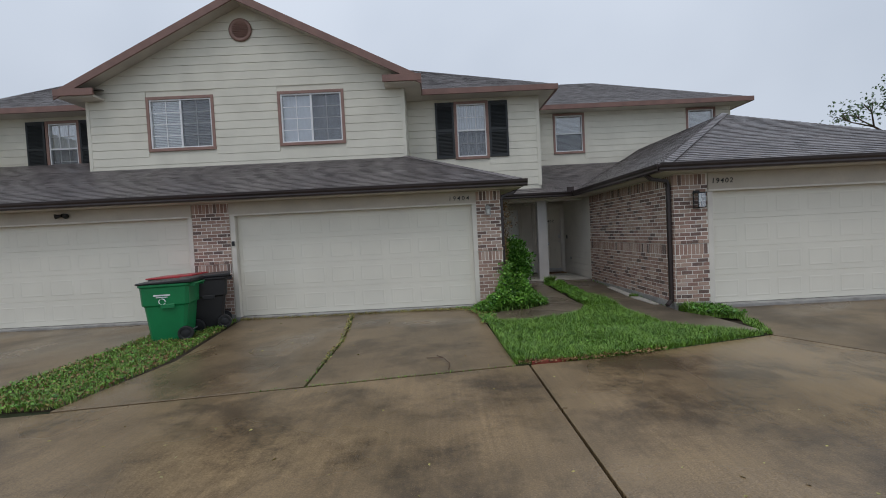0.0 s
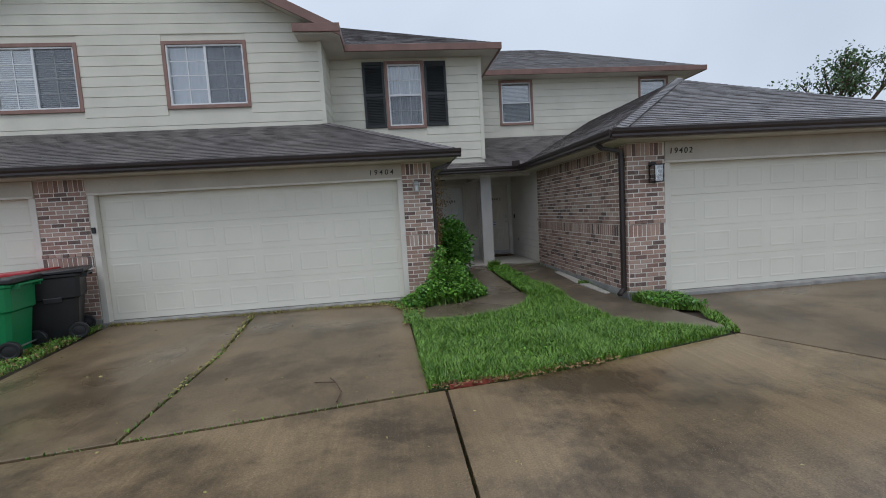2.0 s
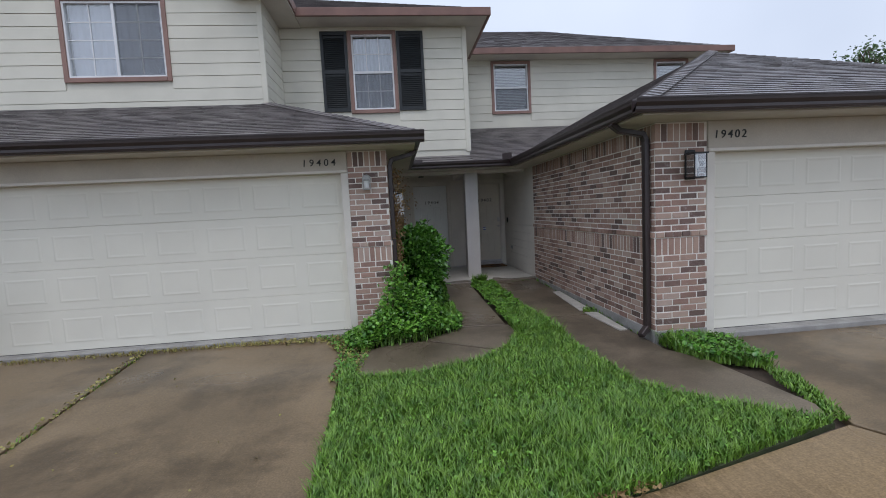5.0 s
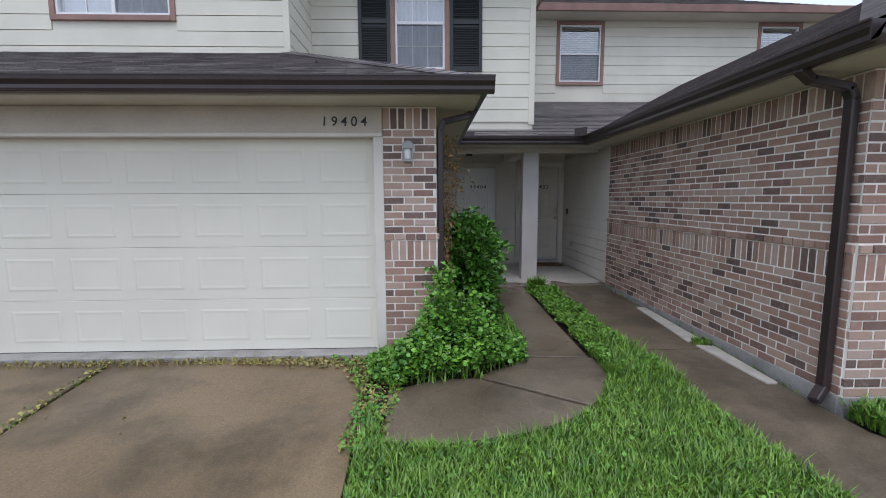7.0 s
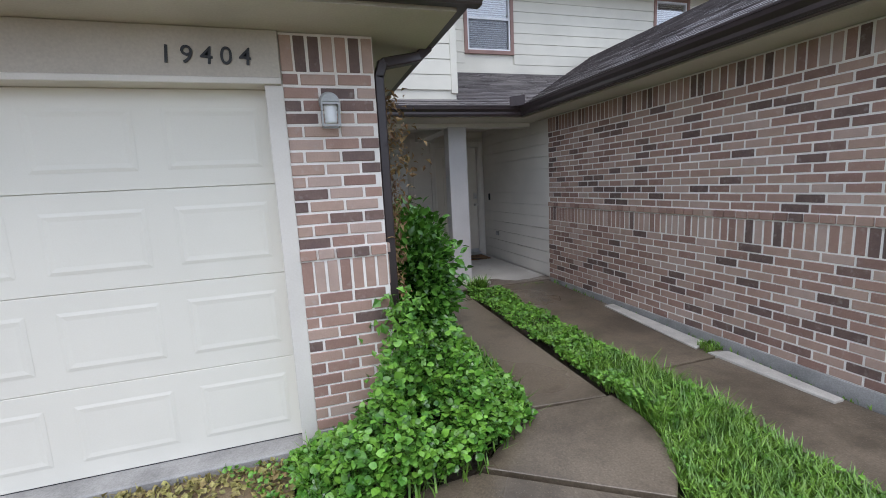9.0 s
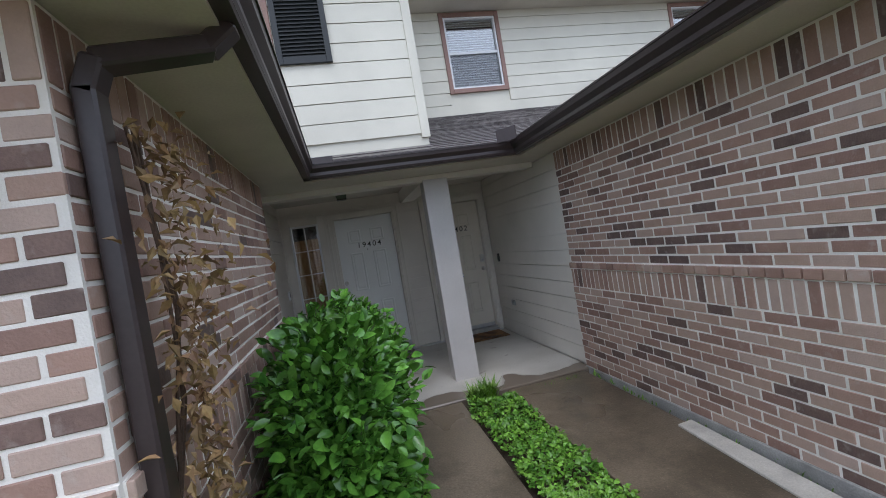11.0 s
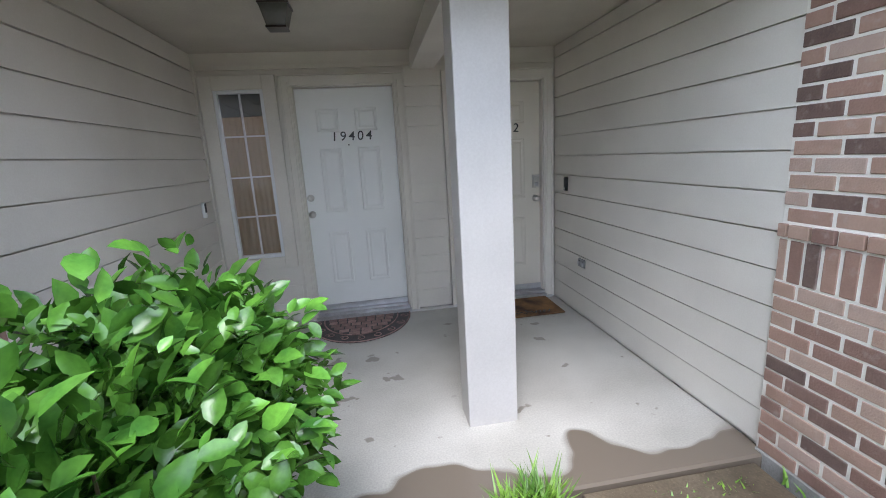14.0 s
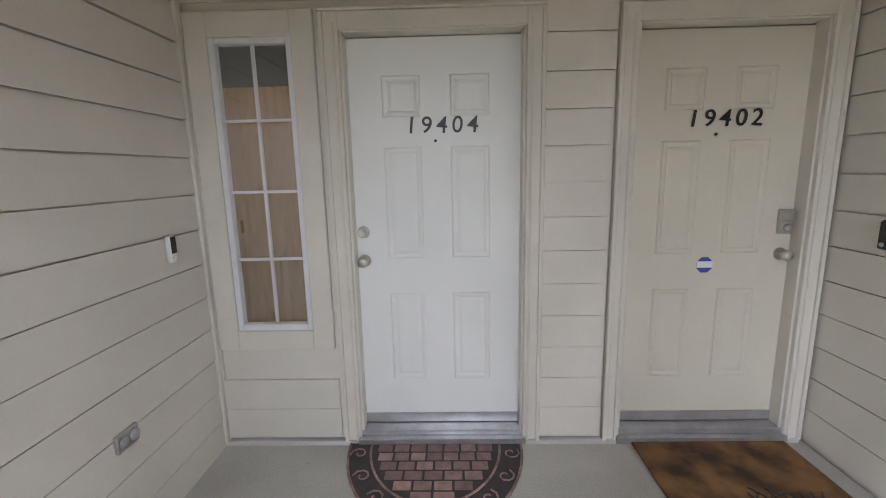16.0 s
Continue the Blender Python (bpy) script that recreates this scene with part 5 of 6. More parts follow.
# bins
def bin_thing(m, mat, lid_mat, label, marks):
    o = base("wheelie_bin", m, label, "bin", "wheelie bins")

    def body(bm):
        prof = [(0.0, 0.24, 0.27), (0.03, 0.25, 0.28), (0.62, 0.29, 0.34), (0.64, 0.31, 0.37), (0.95, 0.325, 0.385), (0.96, 0.345, 0.405), (1.0, 0.345, 0.405)]
        rings = []
        for z, a, b in prof:
            c = 0.05
            rings.append([bm.verts.new((x, y, z)) for x, y in ((-a + c, -b), (a - c, -b), (a, -b + c), (a, b - c), (a - c, b), (-a + c, b), (-a, b - c), (-a, -b + c))])
        for r, s in zip(rings, rings[1:]):
            for k in range(8):
                bm.faces.new((r[k], r[(k + 1) % 8], s[(k + 1) % 8], s[k]))
        bm.faces.new(rings[0][::-1])
        bm.faces.new(rings[-1])
    make("body", body, mat, o, 0.006)
    make("lid", lambda bm: bm_hull(bm, [(sx * 0.355, y, z) for sx in (-1, 1) for y, zz in ((-0.42, (1.005, 1.035)), (0.45, (1.005, 1.075))) for z in zz]), lid_mat, o, 0.014)
    make("handle", lambda bm: (bm_tube(bm, (-0.28, 0.47, 0.98), (0.28, 0.47, 0.98), 0.016), bm_box(bm, -0.25, -0.21, 0.38, 0.47, 0.93, 0.99), bm_box(bm, 0.21, 0.25, 0.38, 0.47, 0.93, 0.99)), mat, o)
    make("axle", lambda bm: bm_tube(bm, (-0.3, 0.30, 0.125), (0.3, 0.30, 0.125), 0.012), M_ALU, o)
    for s in (-1, 1):
        make("wheel", lambda bm: bm_lathe(bm, [(0.03, -0.03), (0.08, -0.028), (0.085, -0.034), (0.122, -0.034), (0.128, -0.02), (0.128, 0.02), (0.122, 0.034), (0.085, 0.034), (0.08, 0.02), (0.03, 0.026)], pose(0.305 * s, 0.30, 0.125, 0, 90, 0), 22), M_BLACKPL, o, 0.003)
    for q2 in ((0.318, 0.335), (-0.335, -0.318)):
        make("side_grip", lambda bm: bm_box(bm, *q2, -0.06, 0.16, 0.58, 0.66), mat, o, 0.01)
    if marks:
        def text_bars(bm):
            for y0, y1, z0, z1 in ((-0.16, 0.10, 0.80, 0.825), (-0.12, 0.06, 0.77, 0.785)):
                bm_hull(bm, [(xx + 0.06 * (z - 0.64), y, z) for xx in (0.3135, 0.3165) for y in (y0, y1) for z in (z0, z1)])
        make("printed_bars", text_bars, M_WHITE, o)

        def ring(bm):
            for k in range(3):
                a0 = k * math.tau / 3
                pts = [Vector((0.322, -0.03 + 0.05 * math.cos(a0 + j * 0.42), 0.70 + 0.05 * math.sin(a0 + j * 0.42))) for j in range(5)]
                for p, q in zip(pts, pts[1:]):
                    bm_tube(bm, p, q, 0.008, seg=5)
        make("printed_ring", ring, M_WHITE, o)
    return o


bin_thing(pose(-4.78, 7.72, -0.02, 0, 0, -78), M_BINGREEN, M_BLACKPL, "green plastic wheelie bin with black lid and white print", True)
bin_thing(pose(-4.62, 8.58, -0.01, 0, 0, -65), M_BLACKPL, M_BLACKPL, "black plastic wheelie bin beside the brick pier", False)
bin_thing(pose(-5.25, 8.72, -0.01, 0, 0, -85), M_BLACKPL, M_REDPL, "black plastic wheelie bin with red lid", False)


# ---- planting ----
def leaf_cloud(name, centres, aims, sizes, mat, label, width=0.5, category="", parent=None, fold=0.18, rich=False):
    """Many small folded leaves as one mesh: centres, outward aims, lengths."""
    c, a, s = np.asarray(centres, float), np.asarray(aims, float), np.asarray(sizes, float)[:, None]
    n = len(c)
    a /= np.linalg.norm(a, axis=1, keepdims=True) + 1e-9
    r = np.random.RandomState(n)
    h = r.normal(size=(n, 3)) * 0.55 + np.array([0, 0, 1.0])
    side = np.cross(a, h)
    side /= np.linalg.norm(side, axis=1, keepdims=True) + 1e-9
    up = np.cross(side, a)
    w = s * width
    if rich:
        st = ((0.22, 0.78), (0.5, 1.0), (0.78, 0.66))
        v = np.empty((n, 11, 3))
        v[:, 0] = c
        for i, (f, g) in enumerate(st):
            droop = -up * s * 0.16 * f * f
            v[:, 1 + 3 * i] = c + a * s * f + side * w * 0.5 * g + up * s * fold * g + droop
            v[:, 2 + 3 * i] = c + a * s * f + droop
            v[:, 3 + 3 * i] = c + a * s * f - side * w * 0.5 * g + up * s * fold * g + droop
        v[:, 10] = c + a * s - up * s * 0.17
        q = np.array([[0, 1, 2], [0, 2, 3], [1, 4, 5], [1, 5, 2], [2, 5, 6], [2, 6, 3], [4, 7, 8], [4, 8, 5], [5, 8, 9], [5, 9, 6], [7, 10, 8], [8, 10, 9]])
    else:
        v = np.empty((n, 5, 3))
        v[:, 0] = c
        v[:, 1] = c + a * s * 0.42 + side * w * 0.5 + up * s * fold
        v[:, 2] = c + a * s * 0.42 - side * w * 0.5 + up * s * fold
        v[:, 3] = c + a * s * 0.5
        v[:, 4] = c + a * s - up * s * 0.12
        q = np.array([[0, 1, 3], [0, 3, 2], [3, 1, 4], [3, 4, 2]])
    faces = (np.arange(n)[:, None, None] * v.shape[1] + q[None]).reshape(-1, 3)
    me = bpy.data.meshes.new(name)
    me.from_pydata(v.reshape(-1, 3).tolist(), [], faces.tolist())
    me.materials.append(mat)
    if rich:
        me.polygons.foreach_set("use_smooth", [True] * len(me.polygons))
    ob = new(name, me)
    if parent:
        ob.parent = parent
    return tagged(ob, label, category, kind="stuff")


def inside(poly, x, y):
    """Even-odd test for arrays of points."""
    ok = np.zeros(len(x), bool)
    n = len(poly)
    for i in range(n):
        (x0, y0), (x1, y1) = poly[i], poly[(i + 1) % n]
        hit = ((y0 > y) != (y1 > y)) & (x < (x1 - x0) * (y - y0) / ((y1 - y0) or 1e-9) + x0)
        ok ^= hit
    return ok


def scatter(poly, n, seed):
    r = np.random.RandomState(seed)
    xs, ys = [p[0] for p in poly], [p[1] for p in poly]
    x, y = r.uniform(min(xs), max(xs), n * 3), r.uniform(min(ys), max(ys), n * 3)
    k = inside(poly, x, y)
    return x[k][:n], y[k][:n], r


LV = np.vectorize(level)


def grass(name, poly, n, tall, mat, label, seed, lift=0.0, wide=0.006):
    """Bent blades, three faces each, as one mesh."""
    x, y, r = scatter(poly, n, seed)
    n = len(x)
    z = LV(y) + lift - 0.01
    clump = np.array([noise.noise((a * 1.7, b * 1.7, seed)) for a, b in zip(x, y)])
    h = tall * r.uniform(0.45, 1.15, n) * (1 + 0.55 * clump)
    a = r.uniform(0, math.tau, n)
    lean = r.uniform(0.2, 0.95, n) * h
    dx, dy = np.cos(a), np.sin(a)
    w = wide * r.uniform(0.6, 1.4, n)
    v = np.empty((n, 5, 3))
    for i, (f, g, ww) in enumerate(((0, 0, 1), (0, 0, -1), (0.55, 0.35, 0.85), (0.55, 0.35, -0.85), (1, 1, 0))):
        v[:, i, 0] = x + dx * lean * g - dy * w * ww
        v[:, i, 1] = y + dy * lean * g + dx * w * ww
        v[:, i, 2] = z + h * (f if f < 1 else 0.93)
    q = np.array([[0, 1, 3], [0, 3, 2], [2, 3, 4]])
    me = bpy.data.meshes.new(name)
    me.from_pydata(v.reshape(-1, 3).tolist(), [], (np.arange(n)[:, None, None] * 5 + q[None]).reshape(-1, 3).tolist())
    me.materials.append(mat)
    return tagged(new(name, me), label, "grass", kind="stuff")


LAWN = [(0.9, 5.27), (1.8, 5.30), (2.96, 5.54), (4.0, 5.82), (4.58, 5.98), (4.0, 6.38), (3.58, 6.9), (3.48, 7.9), (3.5, 8.6), (2.98, 8.8), (2.9, 8.5), (2.6, 8.0), (2.25, 7.72), (1.75, 7.55), (1.02, 7.58), (0.86, 8.2), (0.84, 7.3)]
STRIP = [(2.99, 8.5), (3.46, 8.5)] + [(3.43 + 0.035 * math.sin(3.1 * k) - 0.0015 * k, 8.8 + 0.2 * k) for k in range(17)] + [(2.95 + 0.04 * math.sin(2.3 * k + 1), 12.1 - 0.2 * k) for k in range(17)]
slab("lawn", LAWN, M_TURF, "soil beneath the small lawn", 0.05, -0.012, 0)
grass("lawn_grass", LAWN, 62000, 0.10, M_GRASS, "lush wet green lawn grass", 11, 0.0, 0.0042)
grass("path_strip_grass", [(2.92, 8.5), (3.52, 8.3), (3.44, 10.0), (3.05, 10.3)], 3200, 0.15, M_GRASS, "tufts of grass between the paths", 12, 0.0, 0.0045)
WEED = [(-5.3, 9.0), (-4.25, 9.05), (-3.95, 6.3), (-4.1, 4.6), (-5.5, 4.5), (-5.35, 7.6)]
grass("verge_grass", WEED, 9500, 0.085, M_GRASS, "patchy weeds between the driveways", 13, 0.0, 0.0045)
grass("verge_withered_grass", WEED, 3000, 0.045, M_STRAW, "withered yellow weeds between the driveways", 14)
CORNER = [(4.45, 7.25), (5.0, 6.9), (5.15, 7.75), (4.75, 7.88), (4.4, 7.85)]
grass("corner_grass", CORNER, 2200, 0.15, M_GRASS, "long grass tuft by the brick corner", 15)
grass("corner_edge_grass", [(4.62, 5.98), (4.72, 5.98), (5.02, 6.7), (4.9, 6.95), (4.75, 6.6)], 700, 0.06, M_GRASS, "grass along the driveway edge", 16)
grass("post_tuft", [(3.0, 12.0), (3.25, 12.0), (3.25, 12.13), (3.0, 12.13)], 420, 0.22, M_GRASS, "grass tuft at the foot of the post", 17, 0.02, 0.008)
for i, (poly, n, h) in enumerate((([(-1.63, 4.9), (-1.55, 4.9), (-1.55, 6.9), (-1.8, 9.1), (-1.9, 9.1), (-1.63, 6.9)], 330, 0.035), ([(-2.2, 4.75), (0.9, 5.17), (0.9, 5.24), (-2.2, 4.82)], 420, 0.03), ([(-4.2, 8.99), (0.75, 9.0), (0.75, 9.13), (-4.2, 9.13)], 800, 0.06), ([(4.36, 8.1), (4.44, 8.1), (4.44, 12.1), (4.36, 12.1)], 260, 0.06), ([(2.3, 12.05), (4.2, 12.02), (4.2, 12.12), (2.3, 12.14)], 260, 0.04))):
    grass("joint_grass", poly, n, h, M_GRASS if i != 2 else M_STRAW, "sparse weeds growing in a paving joint", 20 + i)


def low_leaves(name, poly, n, top, size, mat, label, seed, mound=None):
    x, y, r = scatter(poly, n, seed)
    n = len(x)
    t = np.full(n, top) if mound is None else mound(x, y)
    z = LV(y) + t * r.uniform(0.25, 1.0, n) ** 0.6
    aims = np.stack([r.normal(0, 1, n), r.normal(0, 1, n), r.uniform(-0.1, 0.9, n)], 1)
    return leaf_cloud(name, np.stack([x, y, z], 1), aims, size * r.uniform(0.6, 1.35, n), mat, label, 0.85, "ground cover", None, 0.12, size > 0.04)


low_leaves("path_strip_cover", STRIP, 7000, 0.085, 0.037, M_CLOVER, "bright green ground cover between two paths", 31, lambda x, y: np.maximum(0.03, 0.08 + 0.09 * np.array([noise.noise((a * 3.5, b * 3.5, 8)) for a, b in zip(x, y)])))
low_leaves("lawn_clover", LAWN, 2500, 0.06, 0.028, M_CLOVER, "small clover leaves in the lawn", 32)
low_leaves("verge_weeds", WEED, 2000, 0.05, 0.035, M_CLOVER, "low weeds between the driveways", 33)
low_leaves("joint_litter", [(-1.63, 5.6), (-1.54, 5.6), (-1.54, 6.9), (-1.78, 9.1), (-1.92, 9.1), (-1.63, 6.9)], 260, 0.02, 0.035, M_STRAW, "withered leaves in the driveway joint", 38)
low_leaves("verge_litter", WEED, 2500, 0.03, 0.04, M_DRY, "fallen brown leaves between the driveways", 34)
low_leaves("door_foot_litter", [(-4.2, 9.02), (-1.6, 9.04), (0.8, 8.92), (0.8, 9.13), (-4.2, 9.13)], 480, 0.016, 0.03, M_STRAW, "withered leaves at the foot of the garage door", 40)
low_leaves("corner_weeds", CORNER, 600, 0.11, 0.045, M_LEAF, "leafy weeds by the brick corner", 35)
low_leaves("bed_litter", [(0.72, 7.5), (1.0, 7.4), (1.1, 8.6), (0.8, 9.05), (-0.3, 9.12), (-0.6, 9.0), (0.5, 8.85), (0.74, 8.3)], 1000, 0.016, 0.04, M_STRAW, "withered leaves along the driveway edge", 36)
low_leaves("bed_weeds", [(0.72, 7.5), (1.0, 7.4), (1.1, 8.6), (0.8, 9.05), (0.3, 9.12), (0.5, 8.9), (0.74, 8.3)], 650, 0.045, 0.032, M_IVY, "small weeds along the driveway edge", 37)


def ivy_top(x, y):
    g = 0.38 * np.exp(-(((x - 1.50) / 0.34) ** 2 + ((y - 9.05) / 0.50) ** 2)) + 0.28 * np.exp(-(((x - 1.2) / 0.30) ** 2 + ((y - 8.75) / 0.35) ** 2)) + 0.28 * np.exp(-(((x - 1.85) / 0.3) ** 2 + ((y - 9.05) / 0.5) ** 2))
    bumpy = np.array([noise.noise((a * 4.2, b * 4.2, 3)) for a, b in zip(x, y)])
    return 0.05 + g * (1 + 1.25 * bumpy)


IVYBED = [(0.72, 9.1), (0.8, 8.6), (1.0, 8.35), (1.4, 8.45), (1.75, 8.55), (2.25, 8.9), (2.35, 9.4), (2.33, 10.5), (1.45, 10.5), (1.45, 9.25), (1.3, 9.12)]
low_leaves("ivy_mound", IVYBED, 8200, 0.3, 0.044, M_IVY, "bright green vine mound at the garage corner", 41, ivy_top)
low_leaves("ivy_mound_shade", IVYBED, 4000, 0.3, 0.046, M_LEAF, "dark green vine leaves at the garage corner", 42, lambda x, y: ivy_top(x, y) * 0.9)
grass("ivy_grass", IVYBED, 1100, 0.2, M_GRASS, "stray grass blades in the vine bed", 44)
low_leaves("hedge_foot", [(1.45, 10.4), (2.3, 10.4), (2.35, 12.1), (1.45, 12.1)], 2600, 0.14, 0.05, M_CLOVER, "low leaves under the shrub", 43)
r0 = np.random.RandomState(7)
t = r0.uniform(0, 1, 420)
leaf_cloud("climbing_vine", np.stack([1.40 + 0.09 * r0.normal(size=420) + 0.07, 9.12 + 0.07 * r0.normal(size=420), 0.2 + 0.75 * t], 1), r0.normal(size=(420, 3)), 0.06 * r0.uniform(0.6, 1.3, 420), M_IVY, "yellow-green vine climbing the brick corner", 0.85, "vine")


def shrub(name, blobs, n, size, label, seed):
    """Stems under a shell of leaves with uneven clumps and gaps."""
    o = base(name, pose(blobs[0][0], blobs[0][1], 0), label, "shrub")
    r = np.random.RandomState(seed)
    org = np.array([blobs[0][0], blobs[0][1], 0])
    pts, aims = [], []
    per = n // len(blobs)
    for bx, by, bz, rx, ry, rz in blobs:
        d = r.normal(size=(per, 3))
        d /= np.linalg.norm(d, axis=1, keepdims=True)
        rad = r.uniform(0, 1, per) ** 0.3
        lump = np.array([noise.noise((v[0] * 2.6 + bx * 3, v[1] * 2.6 + by * 3, v[2] * 2.6)) for v in d])
        p = np.array([bx, by, bz]) + d * rad[:, None] * (1 + 0.55 * lump[:, None]) * np.array([rx, ry, rz])
        keep = (p[:, 2] > 0.05) & (p[:, 0] > XL + 0.05)
        pts.append(p[keep])
        aims.append((d + r.normal(0, 0.55, d.shape) + np.array([0, 0, 0.15]))[keep])
    pts, aims = np.concatenate(pts), np.concatenate(aims)
    # shoots that stick out of the top
    for _ in range(26):
        bx, by, bz, rx, ry, rz = blobs[r.randint(len(blobs))]
        a, f = r.uniform(0, math.tau), r.uniform(0.2, 0.9)
        q = np.array([bx + rx * f * math.cos(a), by + ry * f * math.sin(a), bz + rz * math.sqrt(1 - f * f)])
        if q[0] < XL + 0.1:
            continue
        k = r.randint(5, 9)
        pts = np.concatenate([pts, q + np.array([0, 0, 1]) * np.linspace(-0.02, 0.12, k)[:, None] + r.normal(0, 0.012, (k, 3))])
        aims = np.concatenate([aims, r.normal(0, 0.7, (k, 3)) + np.array([0, 0, 0.5])])
    leaf_cloud("leaves", pts - org, aims, size * r.uniform(0.55, 1.3, len(pts)), M_LEAF, "glossy green pointed leaves", 0.58, "", o, 0.1, True)

    def stems(bm):
        for _ in range(26):
            bx, by, bz, rx, ry, rz = blobs[r.randint(len(blobs))]
            s = Vector((bx + r.uniform(-0.12, 0.12), by + r.uniform(-0.2, 0.2), 0.0)) - Vector(org)
            e = Vector((bx + r.uniform(-0.7, 0.7) * rx, by + r.uniform(-0.7, 0.7) * ry, bz + rz * r.uniform(0.1, 0.8))) - Vector(org)
            m = s.lerp(e, 0.5) + Vector((r.uniform(-0.05, 0.05), r.uniform(-0.05, 0.05), 0.05))
            bm_tube(bm, s, m, 0.012, 0.008, 6)
            bm_tube(bm, m, e, 0.008, 0.003, 6)
    tagged(make("stems", stems, M_TWIG, o), "thin brown stems", kind="stuff")
    return o


shrub("shrub", [(1.86, 10.55, 0.85, 0.40, 0.55, 0.52), (1.88, 11.15, 0.85, 0.46, 0.55, 0.50), (1.84, 11.65, 0.85, 0.43, 0.5, 0.48), (1.82, 10.25, 0.55, 0.30, 0.34, 0.45), (1.98, 12.0, 0.86, 0.36, 0.34, 0.44)], 14500, 0.08, "dense glossy green shrub beside the path", 51)

# dead vine hanging under the downspout
r1 = np.random.RandomState(9)
dv = base("dead_vine", pose(1.5, 9.5, 2.2), "withered brown vine on the brick wall", "vine")
k = 700
zz = r1.uniform(-1.5, 0.05, k)
leaf_cloud("dry_leaves", np.stack([-0.03 + 0.09 * np.abs(r1.normal(size=k)) * (0.5 + 0.8 * np.exp(-((zz + 0.35) / 0.3) ** 2)), r1.normal(0, 0.09, k), zz], 1), r1.normal(size=(k, 3)) + np.array([0.2, 0, -0.6]), 0.05 * r1.uniform(0.5, 1.3, k), M_DRY, "curled brown leaves", 0.5, "", dv)
make("dry_stems", lambda bm: [bm_tube(bm, (-0.06 + 0.04 * math.sin(j), 0.05 * math.cos(2.1 * j + i), 0.05 - 0.3 * j), (-0.06 + 0.04 * math.sin(j + 1), 0.05 * math.cos(2.1 * (j + 1) + i), 0.05 - 0.3 * (j + 1)), 0.006, seg=5) for i in range(3) for j in range(6)], M_TWIG, dv)

# tree beyond the garages
tr = base("tree", pose(47.5, 42, 0), "tall leafy tree with a loose open crown", "tree")
r2 = random.Random(3)
tips = []


def limbs(bm):
    def grow(a, d, ln, rad, depth):
        b = a + d * ln
        bm_tube(bm, a, b, rad, rad * 0.65, 7)
        if depth == 0:
            tips.append(b)
            return
        for _ in range(3 if depth > 1 else 4):
            nd = (d + Vector((r2.uniform(-0.8, 0.8), r2.uniform(-0.8, 0.8), r2.uniform(-0.15, 0.5)))).normalized()
            grow(b, nd, ln * r2.uniform(0.6, 0.8), rad * 0.6, depth - 1)
        tips.append(b)
    grow(Vector((0, 0, 0)), Vector((0, 0, 1)), 5.2, 0.38, 4)


make("trunk", limbs, M_TWIG, tr)
r3 = np.random.RandomState(4)
tc = np.array([tuple(v) for v in tips])
reps = np.repeat(tc, 18, axis=0) + r3.normal(0, 0.5, (len(tc) * 18, 3))
leaf_cloud("crown_leaves", reps, r3.normal(size=reps.shape), 0.34 * r3.uniform(0.6, 1.3, len(reps)), M_TREE, "small dull green leaves", 0.6, "", tr)

grass("splash_tuft", [(4.15, 9.28), (4.36, 9.28), (4.36, 9.42), (4.2, 9.42)], 160, 0.09, M_GRASS, "grass tuft in the gap of the splash strip", 18, 0.02)
edging = base("lawn_edging", pose(1.3, 5.24, level(5.24)), "faded red plastic edging along the lawn front", "edging")
make("strip", lambda bm: bm_hull(bm, [(x, y + 0.13 * (x + 0.3), z) for x in (-0.2, 0.42) for y in (-0.012, 0.012) for z in (-0.02, 0.028)]), M_REDEDGE, edging, 0.004)

# litter on the paving
low_leaves("lawn_litter", [(0.95, 5.2), (2.1, 5.3), (2.9, 5.46), (2.9, 5.56), (1.9, 5.4), (0.95, 5.3)], 420, 0.03, 0.035, M_DRY, "fallen brown leaves along the lawn edge", 39)
tw = base("fallen_twig", pose(-0.05, 5.45, level(5.45) + 0.006), "thin forked twig lying on the driveway", "twig")
make("stick", lambda bm: [bm_tube(bm, a, b, 0.007, 0.005, 6) for a, b in (((0.12, -0.28, 0.003), (0.14, -0.1, 0.02)), ((0.14, -0.1, 0.02), (0.06, 0.12, 0.03)), ((0.06, 0.12, 0.03), (-0.16, 0.22, 0.01)), ((0.06, 0.12, 0.03), (-0.02, 0.3, 0.012)))], M_TWIG, tw)
lx, ly, rr = scatter([(-4, 1.0), (3.5, 1.0), (3.5, 5.0), (0.8, 5.0), (0.7, 9.0), (-3.8, 9.0)], 150, 77)
leaf_cloud("fallen_leaves", np.stack([lx, ly, LV(ly) + 0.006], 1), np.stack([rr.normal(size=len(lx)), rr.normal(size=len(lx)), np.zeros(len(lx))], 1), 0.035 * rr.uniform(0.4, 1.3, len(lx)), M_STRAW, "small pale leaves scattered on wet concrete", 0.55, "leaves", None, 0.03)


# ---- brickwork ----
BRICKS = {}


def brick_mesh(w, h):
    key = (round(w, 3), round(h, 3))
    if key not in BRICKS:
        bm = bmesh.new()
        bm_box(bm, 0, w, 0, 0.05, 0, h)
        BRICKS[key] = mesh_of(bm, M_BRICK, 0.003, name="brick")
    return BRICKS[key]


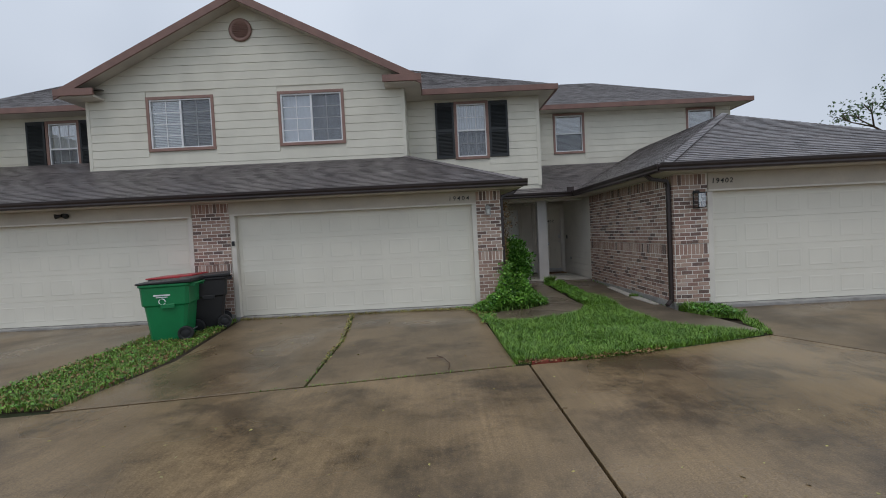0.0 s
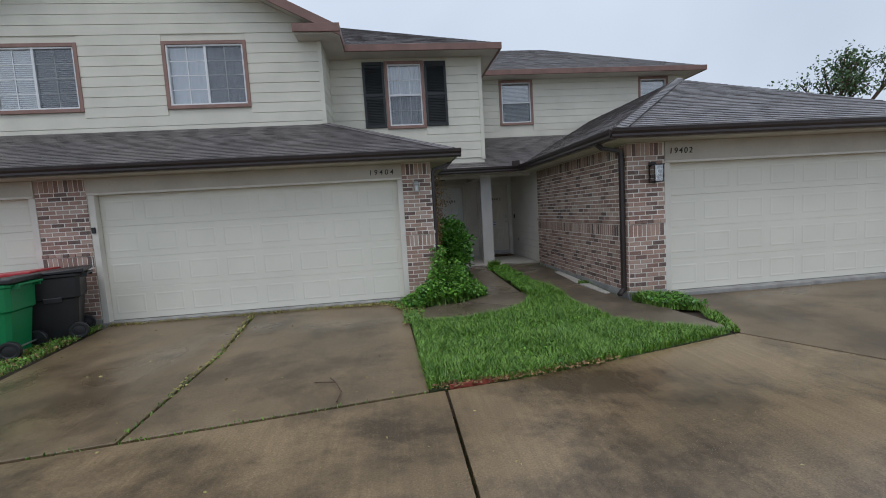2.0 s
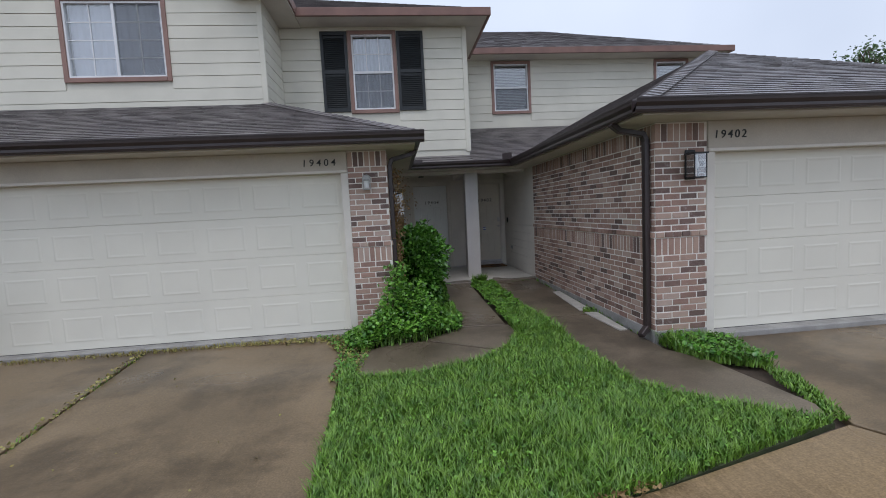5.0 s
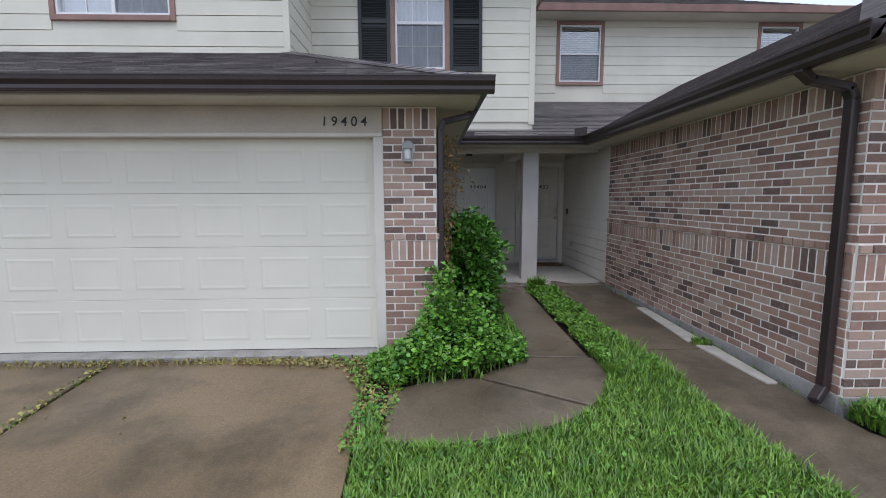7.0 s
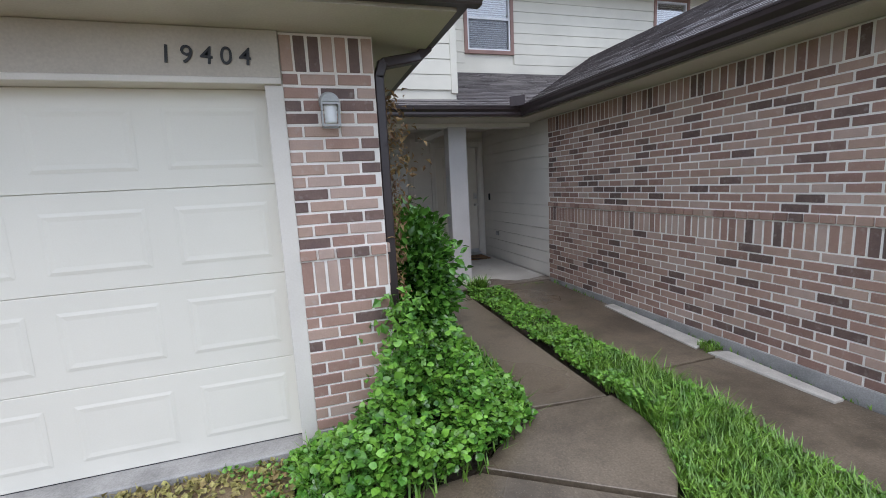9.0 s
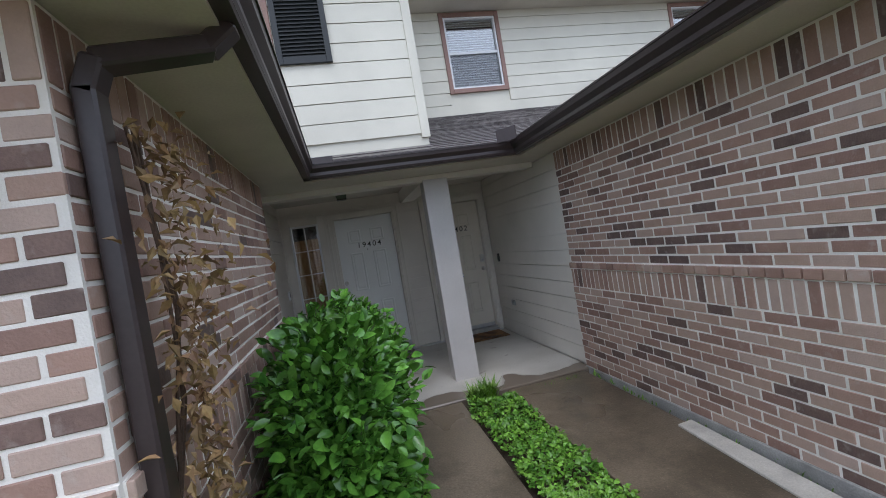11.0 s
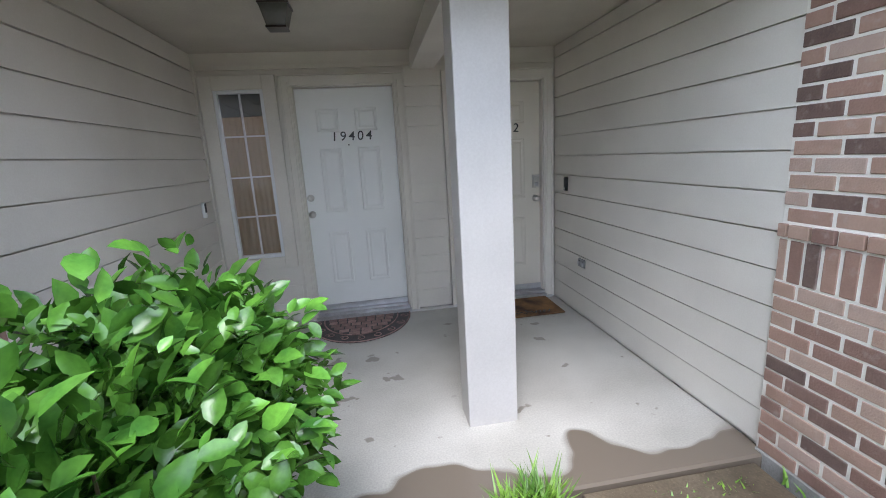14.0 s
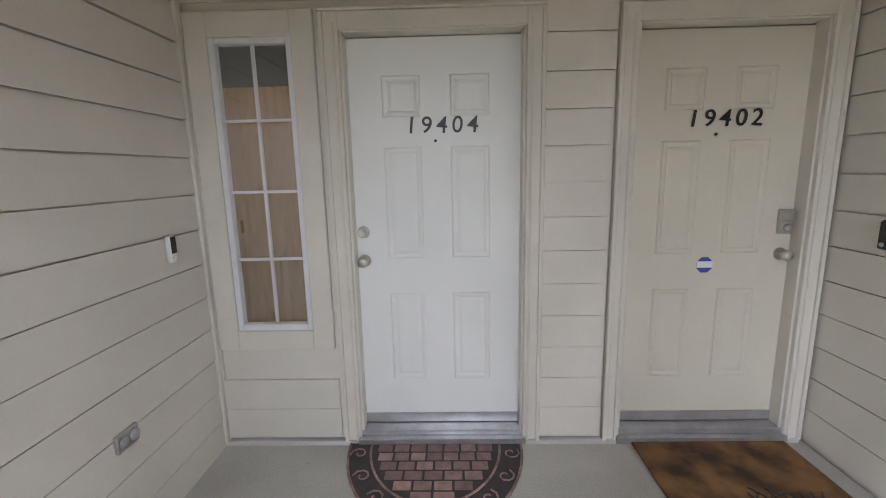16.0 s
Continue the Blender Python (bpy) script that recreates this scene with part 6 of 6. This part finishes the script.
def brickwork(parent, P, u0, u1, near, seed, flip=False, foundation=True):
    """Courses, a proud dado with header and soldier bands, and a soldier course on top; near: the stretch of u laid as single bricks."""
    rnd = random.Random(seed)
    j = 0.0135
    rows = []
    z = 0.115
    for k in range(12):
        rows.append(("run", z, 0.0625, 0.020, k))
        z += 0.0735
    rows.append(("soldier", z, 0.19, 0.020, 0))
    z += 0.2015
    rows.append(("header", z, 0.058, 0.034, 0))
    z += 0.0695
    n = 14
    ch = (2.278 - z) / n
    for k in range(n):
        rows.append(("run", z, ch - j, 0.010, k))
        z += ch
    rows.append(("soldier", z, 0.192, 0.010, 0))
    far = []
    count = 0
    m_inv = Matrix.Identity(4)
    for kind, zz, h, d, k in rows:
        step = {"run": 0.2075, "soldier": 0.0755, "header": 0.105}[kind]
        x = u0 - (step / 2 if kind == "run" and k % 2 else 0) - (rnd.uniform(0, 0.02) if kind == "run" else 0)
        while x < u1 - 0.012:
            a, b = max(x, u0), min(x + step - j, u1)
            x += step
            if b - a < 0.02:
                continue
            w = round((b - a) / 0.004) * 0.004
            dd = d + rnd.uniform(-0.0025, 0.003)
            mesh = brick_mesh(w, h)
            u = a if P.kind != "west" else a + w
            m = P.matrix(u, zz + rnd.uniform(-0.0015, 0.0015), dd) @ pose(0, 0, 0, 0, rnd.uniform(-0.35, 0.35), 0)
            if near[0] <= (a + b) / 2 <= near[1] and count < 300:
                ob = new("brick", mesh)
                ob.parent = parent
                ob.matrix_basis = m
                count += 1
            else:
                far.append((mesh, m))
    if far:
        vs, fs = [], []
        for mesh, m in far:
            o = len(vs)
            vs += [tuple(m @ v.co) for v in mesh.vertices]
            fs += [[o + i for i in p.vertices] for p in mesh.polygons]
        me = bpy.data.meshes.new("brick_courses")
        me.from_pydata(vs, [], fs)
        me.materials.append(M_BRICK)
        ob = new("brick_courses", me)
        ob.parent = parent
        tagged(ob, "brown-red brick courses with pale mortar", kind="stuff")
    make("mortar_bed", lambda bm: (bm_pbox(bm, P, u0, u1, 1.26, TOP - 0.002, -0.01, 0.0055), bm_pbox(bm, P, u0, u1, 0.10, 1.26, -0.01, 0.0155)), M_MORTAR, parent)
    if foundation:
        make("foundation", lambda bm: bm_pbox(bm, P, u0, u1, -0.1, 0.112, -0.02, 0.028), M_FOUND, parent, 0.006)


brickwork(wall_left, FRONT, 0.88, XL + 0.008, (0, 2), 1)
brickwork(wall_left, FRONT, -5.145, -4.365, (-6, -4), 2)
brickwork(wall_right, RGAR, XR - 0.008, 5.035, (4, 6), 3)
brickwork(wall_pl, PASS_L, YG + 0.006, 12.1, (10.0, 12.1), 4)
brickwork(wall_pr, PASS_R, YRG + 0.006, 12.25, (10.0, 12.25), 5)
brickwork(wall_right, RGAR, 10.04, 10.6, (99, 100), 6)
